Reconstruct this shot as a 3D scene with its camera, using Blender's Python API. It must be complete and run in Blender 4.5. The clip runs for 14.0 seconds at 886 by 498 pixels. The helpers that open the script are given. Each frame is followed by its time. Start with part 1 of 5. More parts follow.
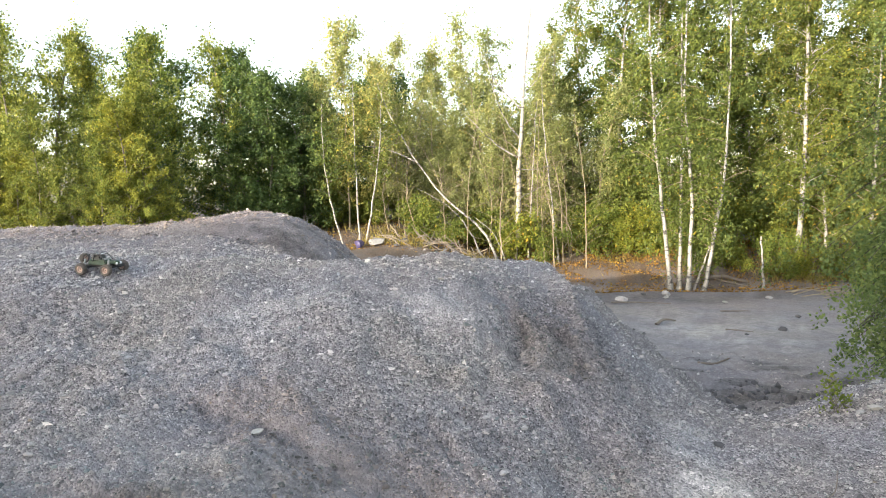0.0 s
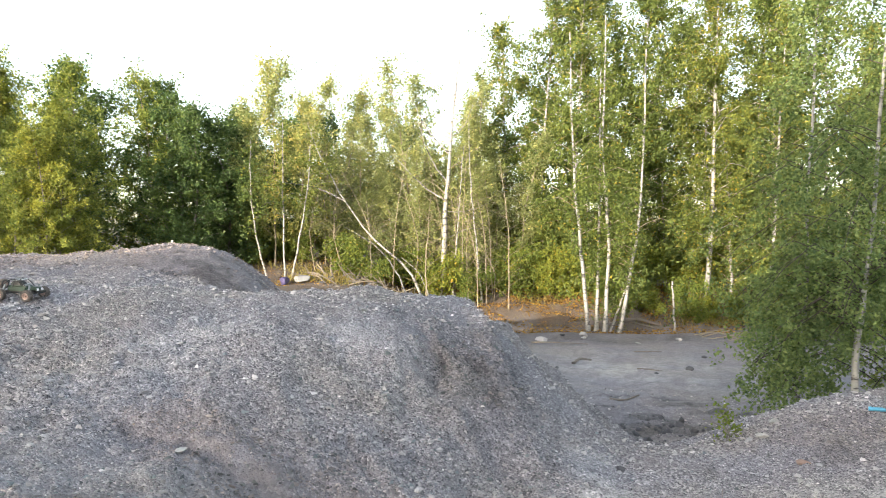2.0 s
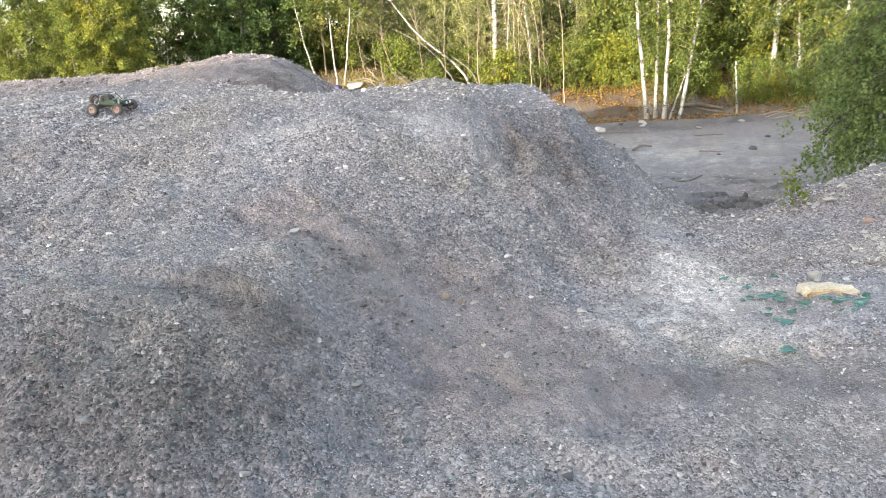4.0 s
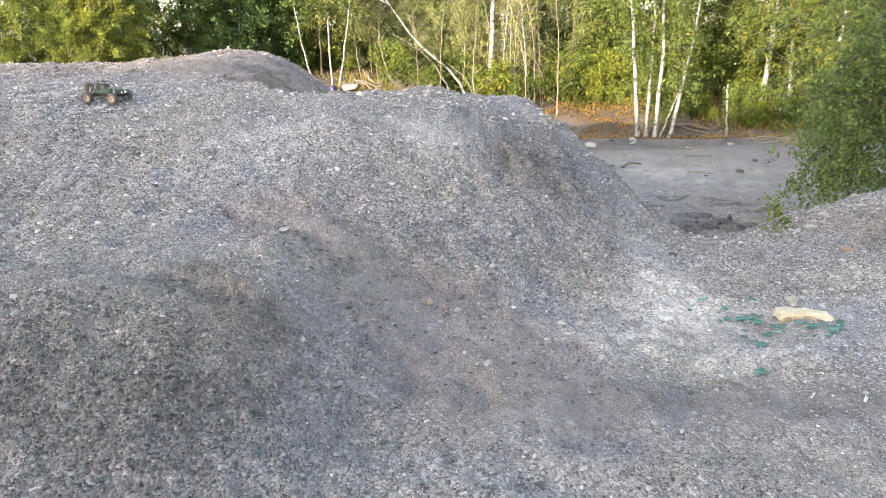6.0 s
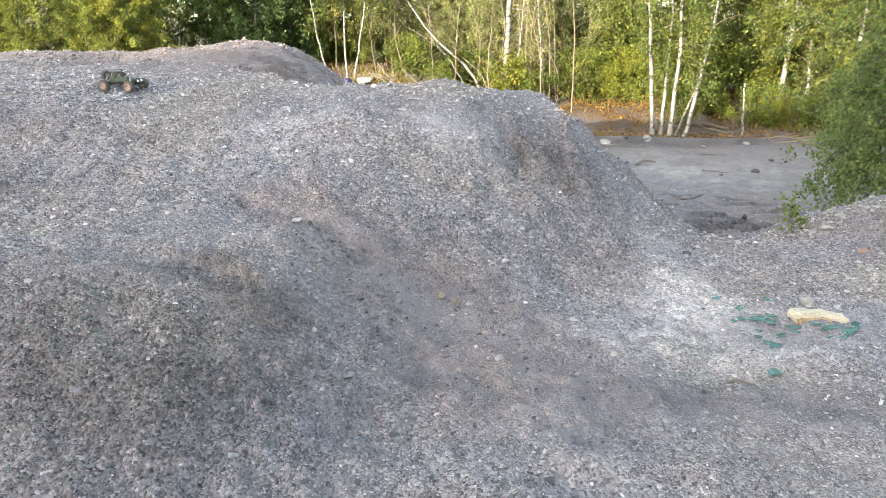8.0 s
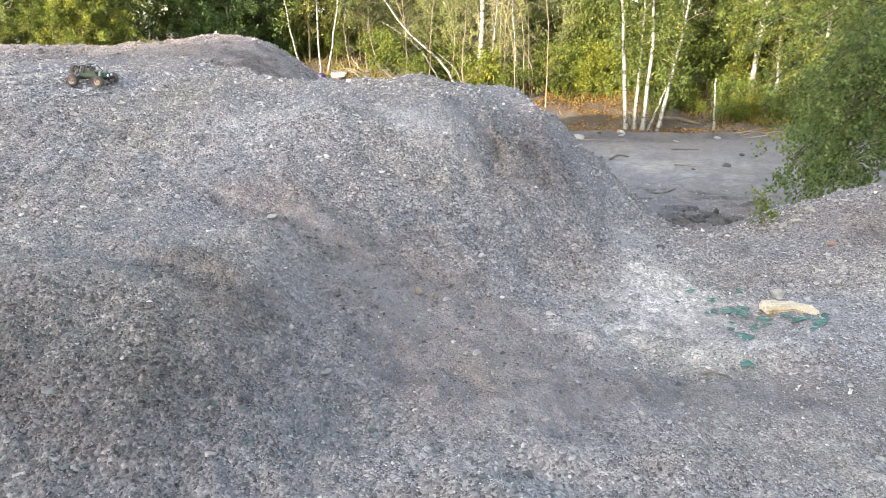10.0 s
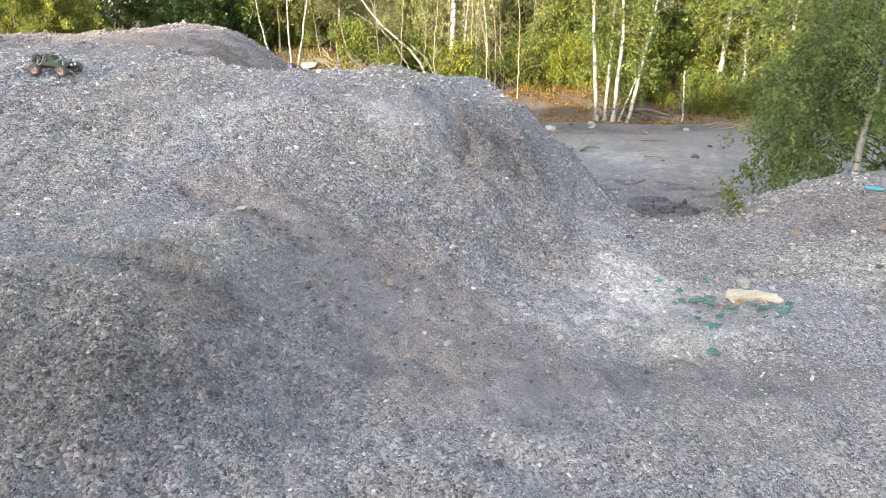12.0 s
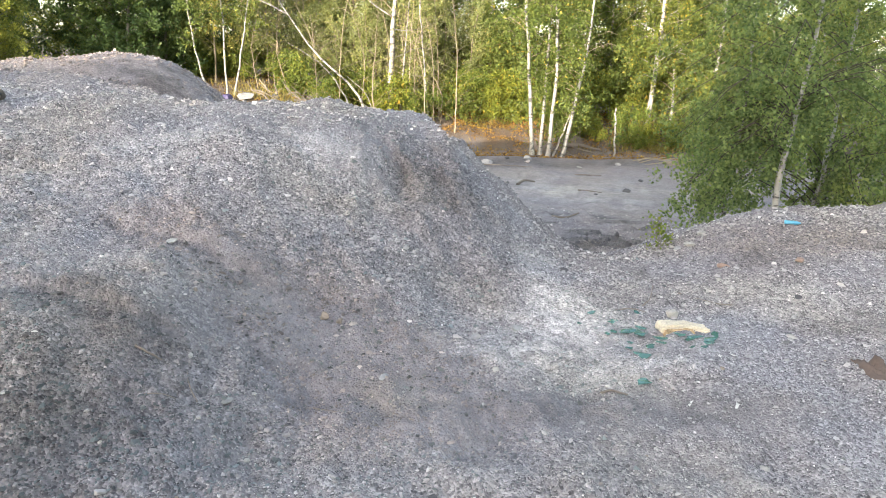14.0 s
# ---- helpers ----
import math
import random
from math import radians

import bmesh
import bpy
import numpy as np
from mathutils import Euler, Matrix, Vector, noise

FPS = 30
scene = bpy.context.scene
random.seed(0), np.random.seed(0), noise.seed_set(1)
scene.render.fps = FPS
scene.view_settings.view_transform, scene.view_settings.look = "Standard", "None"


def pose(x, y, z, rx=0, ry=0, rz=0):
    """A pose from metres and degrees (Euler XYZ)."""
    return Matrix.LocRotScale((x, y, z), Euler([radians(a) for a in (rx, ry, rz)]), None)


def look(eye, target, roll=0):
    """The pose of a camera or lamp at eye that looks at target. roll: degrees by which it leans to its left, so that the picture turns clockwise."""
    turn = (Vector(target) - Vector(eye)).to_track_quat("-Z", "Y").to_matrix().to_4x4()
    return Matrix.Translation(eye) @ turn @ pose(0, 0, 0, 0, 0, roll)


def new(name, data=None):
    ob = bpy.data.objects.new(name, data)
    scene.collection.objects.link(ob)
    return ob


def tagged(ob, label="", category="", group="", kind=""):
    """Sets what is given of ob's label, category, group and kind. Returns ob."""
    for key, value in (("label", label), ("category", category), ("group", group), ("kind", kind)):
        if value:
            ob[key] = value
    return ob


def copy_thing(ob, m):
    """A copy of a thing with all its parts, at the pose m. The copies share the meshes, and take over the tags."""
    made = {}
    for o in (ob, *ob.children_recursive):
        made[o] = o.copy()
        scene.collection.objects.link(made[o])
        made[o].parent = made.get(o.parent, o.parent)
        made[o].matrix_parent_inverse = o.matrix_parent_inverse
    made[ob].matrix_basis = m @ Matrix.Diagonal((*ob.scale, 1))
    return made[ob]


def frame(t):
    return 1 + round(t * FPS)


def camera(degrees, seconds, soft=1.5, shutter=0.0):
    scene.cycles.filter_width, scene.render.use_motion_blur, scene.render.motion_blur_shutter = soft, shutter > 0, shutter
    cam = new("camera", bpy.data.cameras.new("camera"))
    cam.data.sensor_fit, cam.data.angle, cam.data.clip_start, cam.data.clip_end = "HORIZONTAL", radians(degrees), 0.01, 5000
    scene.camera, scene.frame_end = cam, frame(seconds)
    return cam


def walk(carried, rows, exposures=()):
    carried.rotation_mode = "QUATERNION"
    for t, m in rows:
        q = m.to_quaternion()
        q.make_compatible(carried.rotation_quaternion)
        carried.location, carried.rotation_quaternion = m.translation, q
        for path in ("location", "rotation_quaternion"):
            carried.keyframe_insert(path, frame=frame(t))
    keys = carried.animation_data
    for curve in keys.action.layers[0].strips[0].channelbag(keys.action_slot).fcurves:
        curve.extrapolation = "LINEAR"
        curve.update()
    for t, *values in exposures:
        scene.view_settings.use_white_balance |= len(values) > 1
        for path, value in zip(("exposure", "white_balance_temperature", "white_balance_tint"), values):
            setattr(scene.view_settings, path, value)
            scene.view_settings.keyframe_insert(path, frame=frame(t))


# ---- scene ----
cam = camera(62.9, 14.0, soft=0.9, shutter=0.15)
PATH = [
    (0, (0.214, 0.638, 1.762), (0.042, 10.611, 1.053), -0.85),
    (0.2, (0.180, 0.630, 1.745), (0.001, 10.592, 0.902), 0.07),
    (0.5, (0.184, 0.599, 1.729), (0.698, 10.552, 0.904), 0.65),
    (0.8, (0.177, 0.586, 1.705), (1.589, 10.441, 0.768), 1.21),
    (1, (0.188, 0.581, 1.741), (1.635, 10.431, 0.799), 1.69),
    (1.2, (0.252, 0.480, 1.679), (1.959, 10.303, 0.902), -0.98),
    (1.5, (0.243, 0.473, 1.688), (2.156, 10.148, 0.028), -2.83),
    (1.7, (0.221, 0.436, 1.734), (1.451, 10.303, 0.671), 0.14),
    (1.8, (0.232, 0.377, 1.755), (0.876, 10.349, 1.355), -0.15),
    (2, (0.239, 0.315, 1.712), (1.074, 10.279, 1.575), 0.69),
    (2.2, (0.193, 0.295, 1.683), (1.668, 10.164, 1.030), 1.98),
    (2.3, (0.149, 0.281, 1.666), (1.985, 10.046, 0.534), 1.85),
    (2.5, (0.052, 0.279, 1.631), (1.925, 9.849, -0.585), 1.01),
    (2.7, (-0.015, 0.237, 1.624), (1.512, 9.691, -1.255), -1.19),
    (3, (-0.045, 0.229, 1.625), (1.016, 9.696, -1.418), -2.95),
    (3.2, (-0.016, 0.163, 1.592), (0.007, 9.790, -1.112), -5.96),
    (5.3, (0.024, 0.031, 1.606), (0.500, 9.601, -1.257), -0.47),
    (5.5, (0.020, 0.028, 1.613), (0.490, 9.620, -1.173), -0.42),
    (6, (0.010, 0.006, 1.618), (0.273, 9.634, -1.070), -0.28),
    (6.5, (0.000, 0.000, 1.600), (-0.000, 9.636, -1.072), -0.00),
    (7, (0.001, 0.005, 1.604), (0.010, 9.628, -1.114), 0.32),
    (7.5, (-0.002, 0.008, 1.597), (0.058, 9.632, -1.119), 0.77),
    (8, (-0.000, 0.018, 1.604), (0.110, 9.631, -1.150), 0.58),
    (8.5, (0.009, 0.019, 1.603), (0.431, 9.636, -1.107), 0.45),
    (8.7, (0.002, 0.021, 1.603), (0.436, 9.635, -1.112), 0.74),
    (10.8, (-0.009, 0.013, 1.607), (0.475, 9.586, -1.242), 0.65),
    (11, (-0.004, 0.007, 1.607), (0.524, 9.582, -1.228), 0.58),
    (11.5, (-0.004, 0.012, 1.604), (0.637, 9.561, -1.295), 0.94),
    (12, (0.002, 0.013, 1.607), (0.826, 9.540, -1.316), 1.15),
    (12.5, (-0.004, 0.015, 1.611), (0.892, 9.556, -1.248), 1.49),
    (13, (0.003, 0.014, 1.614), (1.001, 9.570, -1.158), 1.60),
    (13.5, (0.016, -0.002, 1.620), (1.347, 9.606, -0.813), 2.75),
    (14, (0.020, 0.002, 1.616), (1.679, 9.548, -0.857), 2.37),
]
EXPOSURES = [(0, 2.42, 6600, 8), (1.6, 2.37, 6600, 8), (2.1, 2.45, 6550, 8), (2.5, 2.12, 6600, 8), (3.0, 2.60, 6600, 8), (5.3, 2.78, 6600, 8), (14, 2.78, 6600, 8)]
walk(cam, [(t, look(eye, target, roll)) for t, eye, target, roll in PATH], EXPOSURES)

# ---------------------------------------------------------------- light
SUN_AZ, SUN_EL = 218.0, 9.0          # the sun stands low behind the viewer's left shoulder
world = bpy.data.worlds.new("world")
scene.world = world
world.use_nodes = True
wn = world.node_tree.nodes
sky = wn.new("ShaderNodeTexSky")
sky.sky_type, sky.sun_disc = "NISHITA", False
sky.sun_elevation, sky.sun_rotation = radians(SUN_EL), radians(SUN_AZ)
sky.air_density, sky.dust_density, sky.ozone_density = 1.0, 2.0, 1.0
veil = wn.new("ShaderNodeHueSaturation")          # thin cloud takes most of the blue out of the sky
veil.inputs["Saturation"].default_value = 0.62
world.node_tree.links.new(sky.outputs[0], veil.inputs["Color"])
world.node_tree.links.new(veil.outputs[0], wn["Background"].inputs[0])
wn["Background"].inputs[1].default_value = 0.15
sun_data = bpy.data.lights.new("sun", "SUN")
sun_data.energy, sun_data.angle, sun_data.color = 2.1, radians(0.4), (1.0, 0.86, 0.69)
sun = new("sun", sun_data)
a, e = radians(SUN_AZ), radians(SUN_EL)
TO_SUN = Vector((math.sin(a) * math.cos(e), math.cos(a) * math.cos(e), math.sin(e)))
sun.matrix_world = look(TO_SUN * 60, (0, 0, 0))


# ---------------------------------------------------------------- materials
def material(name):
    m = bpy.data.materials.new(name)
    m.use_nodes = True
    nt = m.node_tree
    return m, nt, nt.nodes["Principled BSDF"], nt.links.new


def node(nt, kind, **inputs):
    n = nt.nodes.new(kind)
    for key, value in inputs.items():
        n.inputs[key].default_value = value
    return n


def noise_tex(nt, vec, scale, detail=4.0, rough=0.6):
    n = node(nt, "ShaderNodeTexNoise", Scale=scale, Detail=detail, Roughness=rough)
    if vec is not None:
        nt.links.new(vec, n.inputs["Vector"])
    return n.outputs["Fac"]


def ramp(nt, fac, stops):
    r = nt.nodes.new("ShaderNodeValToRGB")
    while len(r.color_ramp.elements) < len(stops):
        r.color_ramp.elements.new(0.5)
    for el, (p, c) in zip(r.color_ramp.elements, stops):
        el.position, el.color = p, (*c, 1) if len(c) == 3 else c
    nt.links.new(fac, r.inputs["Fac"])
    return r.outputs["Color"]


def mix(nt, fac, a, b, blend="MIX"):
    m = nt.nodes.new("ShaderNodeMix")
    m.data_type, m.blend_type = "RGBA", blend
    for sock, v in ((m.inputs["Factor"], fac), (m.inputs["A"], a), (m.inputs["B"], b)):
        if isinstance(v, bpy.types.NodeSocket):
            nt.links.new(v, sock)
        elif isinstance(v, (int, float)):
            sock.default_value = v
        else:
            sock.default_value = (*v, 1)
    return m.outputs["Result"]


def math_node(nt, op, a, b=0.0):
    m = nt.nodes.new("ShaderNodeMath")
    m.operation, m.use_clamp = op, True
    for sock, v in zip(m.inputs, (a, b)):
        if isinstance(v, bpy.types.NodeSocket):
            nt.links.new(v, sock)
        else:
            sock.default_value = v
    return m.outputs[0]


def bump(nt, bsdf, height, strength=0.5, distance=0.01):
    b = node(nt, "ShaderNodeBump", Strength=strength, Distance=distance)
    nt.links.new(height, b.inputs["Height"])
    nt.links.new(b.outputs[0], bsdf.inputs["Normal"])


def plain(name, color, rough=0.7, metal=0.0, scale=30.0, vary=0.25, bump_by=0.3, dist=0.003):
    """A surface of one colour with grain and blotches at two scales."""
    m, nt, bsdf, link = material(name)
    pos = nt.nodes.new("ShaderNodeTexCoord").outputs["Object"]
    big, fine = noise_tex(nt, pos, scale * 0.15), noise_tex(nt, pos, scale, 6)
    dark, light = [c * (1 - vary) for c in color], [min(1, c * (1 + vary)) for c in color]
    c = mix(nt, 0.5, ramp(nt, big, [(0.3, dark), (0.7, light)]), ramp(nt, fine, [(0.3, dark), (0.7, light)]))
    link(c, bsdf.inputs["Base Color"])
    bsdf.inputs["Roughness"].default_value, bsdf.inputs["Metallic"].default_value = rough, metal
    bump(nt, bsdf, fine, bump_by, dist)
    return m


def hue_drift(nt, pos, color):
    """Slow drift of the shale from bluish to olive over a metre or two."""
    drift = noise_tex(nt, pos, 0.85, 3, 0.55)
    return mix(nt, 1.0, color, ramp(nt, drift, [(0.36, (0.96, 0.99, 1.05)), (0.5, (1.0, 1.0, 1.02)), (0.64, (1.02, 1.01, 0.975))]), "MULTIPLY")


def ground_material():
    m, nt, bsdf, link = material("shale_ground")
    pos = nt.nodes.new("ShaderNodeNewGeometry").outputs["Position"]
    attr = nt.nodes.new("ShaderNodeAttribute")
    attr.attribute_name = "soil"
    split = nt.nodes.new("ShaderNodeSeparateColor")
    link(attr.outputs["Color"], split.inputs[0])
    brown, pale, coal = split.outputs
    attr_b = nt.nodes.new("ShaderNodeAttribute")
    attr_b.attribute_name = "litter"
    attr_c = nt.nodes.new("ShaderNodeAttribute")
    attr_c.attribute_name = "bare"
    large = noise_tex(nt, pos, 1.1, 5, 0.6)
    mid = noise_tex(nt, pos, 7.0, 6, 0.7)
    fine = noise_tex(nt, pos, 55.0, 5, 0.75)

    def cells(scale):
        """Angular grains: a random grey for each and the distance to its middle."""
        vor = node(nt, "ShaderNodeTexVoronoi", Scale=scale)
        link(pos, vor.inputs["Vector"])
        one = nt.nodes.new("ShaderNodeSeparateColor")
        link(vor.outputs["Color"], one.inputs[0])
        return one.outputs[0], vor.outputs["Distance"]

    grit, grit_d = cells(80.0)
    pebble, pebble_d = cells(36.0)
    flake, flake_d = cells(15.0)
    base = ramp(nt, large, [(0.28, (0.213, 0.197, 0.199)), (0.5, (0.266, 0.247, 0.250)), (0.72, (0.320, 0.296, 0.297))])
    base = mix(nt, 0.45, base, ramp(nt, mid, [(0.3, (0.162, 0.150, 0.153)), (0.7, (0.374, 0.348, 0.349))]))
    dirt = mix(nt, mid, (0.153, 0.138, 0.139), (0.358, 0.323, 0.325))
    base = mix(nt, brown, base, dirt)
    rough_pale = math_node(nt, "MULTIPLY", pale, ramp(nt, mid, [(0.34, (0.35, 0.35, 0.35)), (0.58, (1, 1, 1))]))
    base = mix(nt, rough_pale, base, mix(nt, fine, (0.460, 0.433, 0.420), (0.724, 0.686, 0.664)))
    # black soil, with the back mound's shade painted into the same channel
    rough_coal_shade = math_node(nt, "MULTIPLY", coal, ramp(nt, mid, [(0.3, (1, 1, 1)), (0.7, (0.418, 0.398, 0.400))]))
    base = mix(nt, rough_coal_shade, base, mix(nt, fine, (0.046, 0.041, 0.042), (0.170, 0.153, 0.155)))
    grains = ramp(nt, grit, [(0.0, (0.38, 0.38, 0.39)), (0.28, (0.80, 0.80, 0.80)), (0.7, (1.10, 1.10, 1.09)), (0.92, (1.28, 1.27, 1.26)), (1.0, (1.85, 1.83, 1.80))])
    chips = ramp(nt, pebble, [(0.0, (0.50, 0.50, 0.51)), (0.3, (0.86, 0.86, 0.86)), (0.8, (1.12, 1.12, 1.12)), (1.0, (1.5, 1.49, 1.47))])
    calm = math_node(nt, "SUBTRACT", 1.0, math_node(nt, "MULTIPLY", attr_c.outputs["Fac"], 0.80))
    base = mix(nt, calm, base, mix(nt, 1.0, base, grains, "MULTIPLY"))
    base = mix(nt, math_node(nt, "MULTIPLY", calm, 0.6), base, mix(nt, 1.0, base, chips, "MULTIPLY"))
    slabs = ramp(nt, flake, [(0.0, (0.70, 0.70, 0.71)), (0.4, (0.96, 0.96, 0.96)), (0.8, (1.07, 1.07, 1.07)), (1.0, (1.22, 1.21, 1.20))])
    base = mix(nt, math_node(nt, "MULTIPLY", calm, 0.30), base, mix(nt, 1.0, base, slabs, "MULTIPLY"))
    leaf_bits = mix(nt, ramp(nt, noise_tex(nt, pos, 22.0, 4, 0.8), [(0.35, (0, 0, 0)), (0.65, (1, 1, 1))]), (0.062, 0.046, 0.034), (0.225, 0.155, 0.098))
    base = mix(nt, attr_b.outputs["Fac"], base, leaf_bits)
    link(hue_drift(nt, pos, base), bsdf.inputs["Base Color"])
    bsdf.inputs["Roughness"].default_value = 0.92
    bsdf.inputs["Specular IOR Level"].default_value = 0.25
    h = mix(nt, 0.45, math_node(nt, "SUBTRACT", 1.0, grit_d), math_node(nt, "SUBTRACT", 1.0, pebble_d))
    crumbs = noise_tex(nt, pos, 19.0, 8, 0.72)
    bump(nt, bsdf, mix(nt, 0.35, mix(nt, 0.25, h, fine), crumbs), 1.0, 0.035)
    return m


def stone_material(name, stops, rough=0.85):
    """Loose stones: each its own grey, tinted by the soil that it lies in and by shade painted there."""
    m, nt, bsdf, link = material(name)
    geo = nt.nodes.new("ShaderNodeNewGeometry")
    attr = nt.nodes.new("ShaderNodeAttribute")
    attr.attribute_name = "soil"
    split = nt.nodes.new("ShaderNodeSeparateColor")
    link(attr.outputs["Color"], split.inputs[0])
    pick = ramp(nt, geo.outputs["Random Per Island"], stops)
    pick = mix(nt, split.outputs[0], pick, mix(nt, 1.0, pick, (0.74, 0.645, 0.60), "MULTIPLY"))
    pick = mix(nt, math_node(nt, "MULTIPLY", split.outputs[1], 0.22), pick, (0.56, 0.545, 0.52))
    pick = mix(nt, split.outputs[2], pick, mix(nt, 1.0, pick, (0.45, 0.45, 0.46), "MULTIPLY"))
    pick = hue_drift(nt, geo.outputs["Position"], pick)
    fine = noise_tex(nt, geo.outputs["Position"], 60.0, 5, 0.7)
    link(mix(nt, 0.5, pick, mix(nt, 1.0, pick, ramp(nt, fine, [(0.3, (0.65, 0.65, 0.65)), (0.7, (1.3, 1.3, 1.3))]), "MULTIPLY")), bsdf.inputs["Base Color"])
    bsdf.inputs["Roughness"].default_value = rough
    return m


def leaf_material(name, dark, light, odd, odd_share=0.06, gloss=0.45):
    """Leaves: each one its own green, some turned yellow, light shining through."""
    m, nt, bsdf, link = material(name)
    geo = nt.nodes.new("ShaderNodeNewGeometry")
    tree_rand = nt.nodes.new("ShaderNodeObjectInfo").outputs["Random"]
    c = ramp(nt, geo.outputs["Random Per Island"], [(0.0, dark), (0.62, light), (1 - odd_share, light), (1.0, odd)])
    c = mix(nt, 1.0, c, ramp(nt, tree_rand, [(0.0, (0.84, 0.88, 0.84)), (0.5, (1.0, 1.0, 1.0)), (1.0, (1.25, 1.12, 0.85))]), "MULTIPLY")
    clump = noise_tex(nt, geo.outputs["Position"], 1.6, 2)
    c = mix(nt, 1.0, c, ramp(nt, clump, [(0.3, (0.75, 0.80, 0.78)), (0.7, (1.18, 1.12, 0.95))]), "MULTIPLY")
    link(c, bsdf.inputs["Base Color"])
    bsdf.inputs["Roughness"].default_value = gloss
    bsdf.inputs["Specular IOR Level"].default_value = 0.22
    trans = nt.nodes.new("ShaderNodeBsdfTranslucent")
    link(mix(nt, 1.0, c, (1.25, 1.2, 0.78), "MULTIPLY"), trans.inputs["Color"])
    both = node(nt, "ShaderNodeMixShader", Fac=0.38)
    link(bsdf.outputs[0], both.inputs[1])
    link(trans.outputs[0], both.inputs[2])
    link(both.outputs[0], nt.nodes["Material Output"].inputs["Surface"])
    return m


def birch_bark():
    m, nt, bsdf, link = material("birch_bark")
    pos = nt.nodes.new("ShaderNodeTexCoord").outputs["Object"]
    stretch = node(nt, "ShaderNodeMapping", Scale=(4.0, 4.0, 11.0))
    link(pos, stretch.inputs["Vector"])
    bands = noise_tex(nt, stretch.outputs[0], 1.0, 3, 0.6)
    scars = noise_tex(nt, pos, 2.4, 4, 0.7)
    white = ramp(nt, noise_tex(nt, pos, 9.0, 4), [(0.3, (0.22, 0.208, 0.19)), (0.7, (0.35, 0.335, 0.31))])
    c = mix(nt, ramp(nt, bands, [(0.55, (0, 0, 0)), (0.61, (0.85, 0.85, 0.85))]), white, (0.03, 0.026, 0.024))
    c = mix(nt, ramp(nt, scars, [(0.58, (0, 0, 0)), (0.66, (0.9, 0.9, 0.9))]), c, (0.025, 0.022, 0.02))
    link(c, bsdf.inputs["Base Color"])
    bsdf.inputs["Roughness"].default_value = 0.6
    bump(nt, bsdf, bands, 0.4, 0.006)
    return m


GROUND = ground_material()
GRAVEL = stone_material("gravel", [(0.0, (0.138, 0.129, 0.125)), (0.12, (0.249, 0.234, 0.227)), (0.55, (0.372, 0.349, 0.338)), (0.93, (0.453, 0.426, 0.409)), (0.975, (0.530, 0.499, 0.477)), (1.0, (0.774, 0.739, 0.705))])
CLOD = stone_material("clod", [(0.0, (0.075, 0.083, 0.083)), (0.5, (0.161, 0.181, 0.181)), (1.0, (0.248, 0.279, 0.279))])
PALE_STONE = plain("pale_stone", (0.37, 0.353, 0.325), 0.85, scale=40)
GREY_STONE = plain("grey_stone", (0.33, 0.318, 0.315), 0.85, scale=40)
SHALE = plain("flat_shale", (0.21, 0.207, 0.205), 0.85, scale=40)
BROWN_STONE = plain("brown_stone", (0.27, 0.22, 0.175), 0.85, scale=40)
DARK_STONE = plain("dark_stone", (0.085, 0.083, 0.088), 0.8, scale=40)
BRICK = plain("brick_lump", (0.31, 0.215, 0.17), 0.85, scale=50)
BIRCH = birch_bark()
BARK = plain("grey_bark", (0.17, 0.15, 0.12), 0.85, scale=14)
TWIG = plain("bare_twig", (0.29, 0.235, 0.17), 0.75, scale=14)
DARK_TWIG = plain("dark_twig", (0.06, 0.045, 0.035), 0.8, scale=14)
DEADWOOD = plain("dead_wood", (0.185, 0.155, 0.130), 0.8, scale=14)
LEAF_ASPEN = leaf_material("aspen_leaf", (0.094, 0.132, 0.036), (0.238, 0.270, 0.070), (0.420, 0.381, 0.086), 0.05)
# darker green: the deep shade of these trees is put into the leaf colour
LEAF_SHADED = leaf_material("shaded_leaf", (0.045, 0.08, 0.034), (0.11, 0.165, 0.062), (0.13, 0.15, 0.05), 0.03)
LEAF_BIRCH = leaf_material("birch_leaf", (0.078, 0.112, 0.036), (0.162, 0.198, 0.057), (0.381, 0.297, 0.058), 0.06)
LEAF_NEAR = leaf_material("young_birch_leaf", (0.080, 0.125, 0.050), (0.215, 0.272, 0.108), (0.28, 0.31, 0.12), 0.05)
LEAF_SPARSE = leaf_material("thin_birch_leaf", (0.17, 0.21, 0.09), (0.33, 0.355, 0.165), (0.48, 0.40, 0.18), 0.08)
LEAF_SHRUB = leaf_material("shrub_leaf", (0.085, 0.125, 0.034), (0.20, 0.245, 0.06), (0.36, 0.27, 0.06), 0.08)
LEAF_SPROUT = leaf_material("sprout_leaf", (0.11, 0.155, 0.03), (0.19, 0.235, 0.05), (0.28, 0.27, 0.06), 0.1)
GRASS = leaf_material("dry_grass", (0.13, 0.13, 0.045), (0.30, 0.26, 0.10), (0.42, 0.34, 0.16), 0.2, 0.7)


# ---------------------------------------------------------------- mesh helpers
def mesh_from(name, verts, faces, mat, smooth=False):
    me = bpy.data.meshes.new(name)
    verts, faces = np.asarray(verts, np.float32), np.asarray(faces, np.int32)
    k = faces.shape[1]
    me.vertices.add(len(verts))
    me.vertices.foreach_set("co", verts.ravel())
    me.loops.add(faces.size)
    me.loops.foreach_set("vertex_index", faces.ravel())
    me.polygons.add(len(faces))
    me.polygons.foreach_set("loop_start", np.arange(0, faces.size, k, dtype=np.int32))
    me.polygons.foreach_set("use_smooth", np.full(len(faces), smooth))
    me.update(calc_edges=True)
    me.materials.append(mat)
    return me


def part(name, me, parent, label=""):
    """One mesh object under a thing or under a part."""
    ob = new(name, me)
    ob.parent = parent
    return tagged(ob, label)


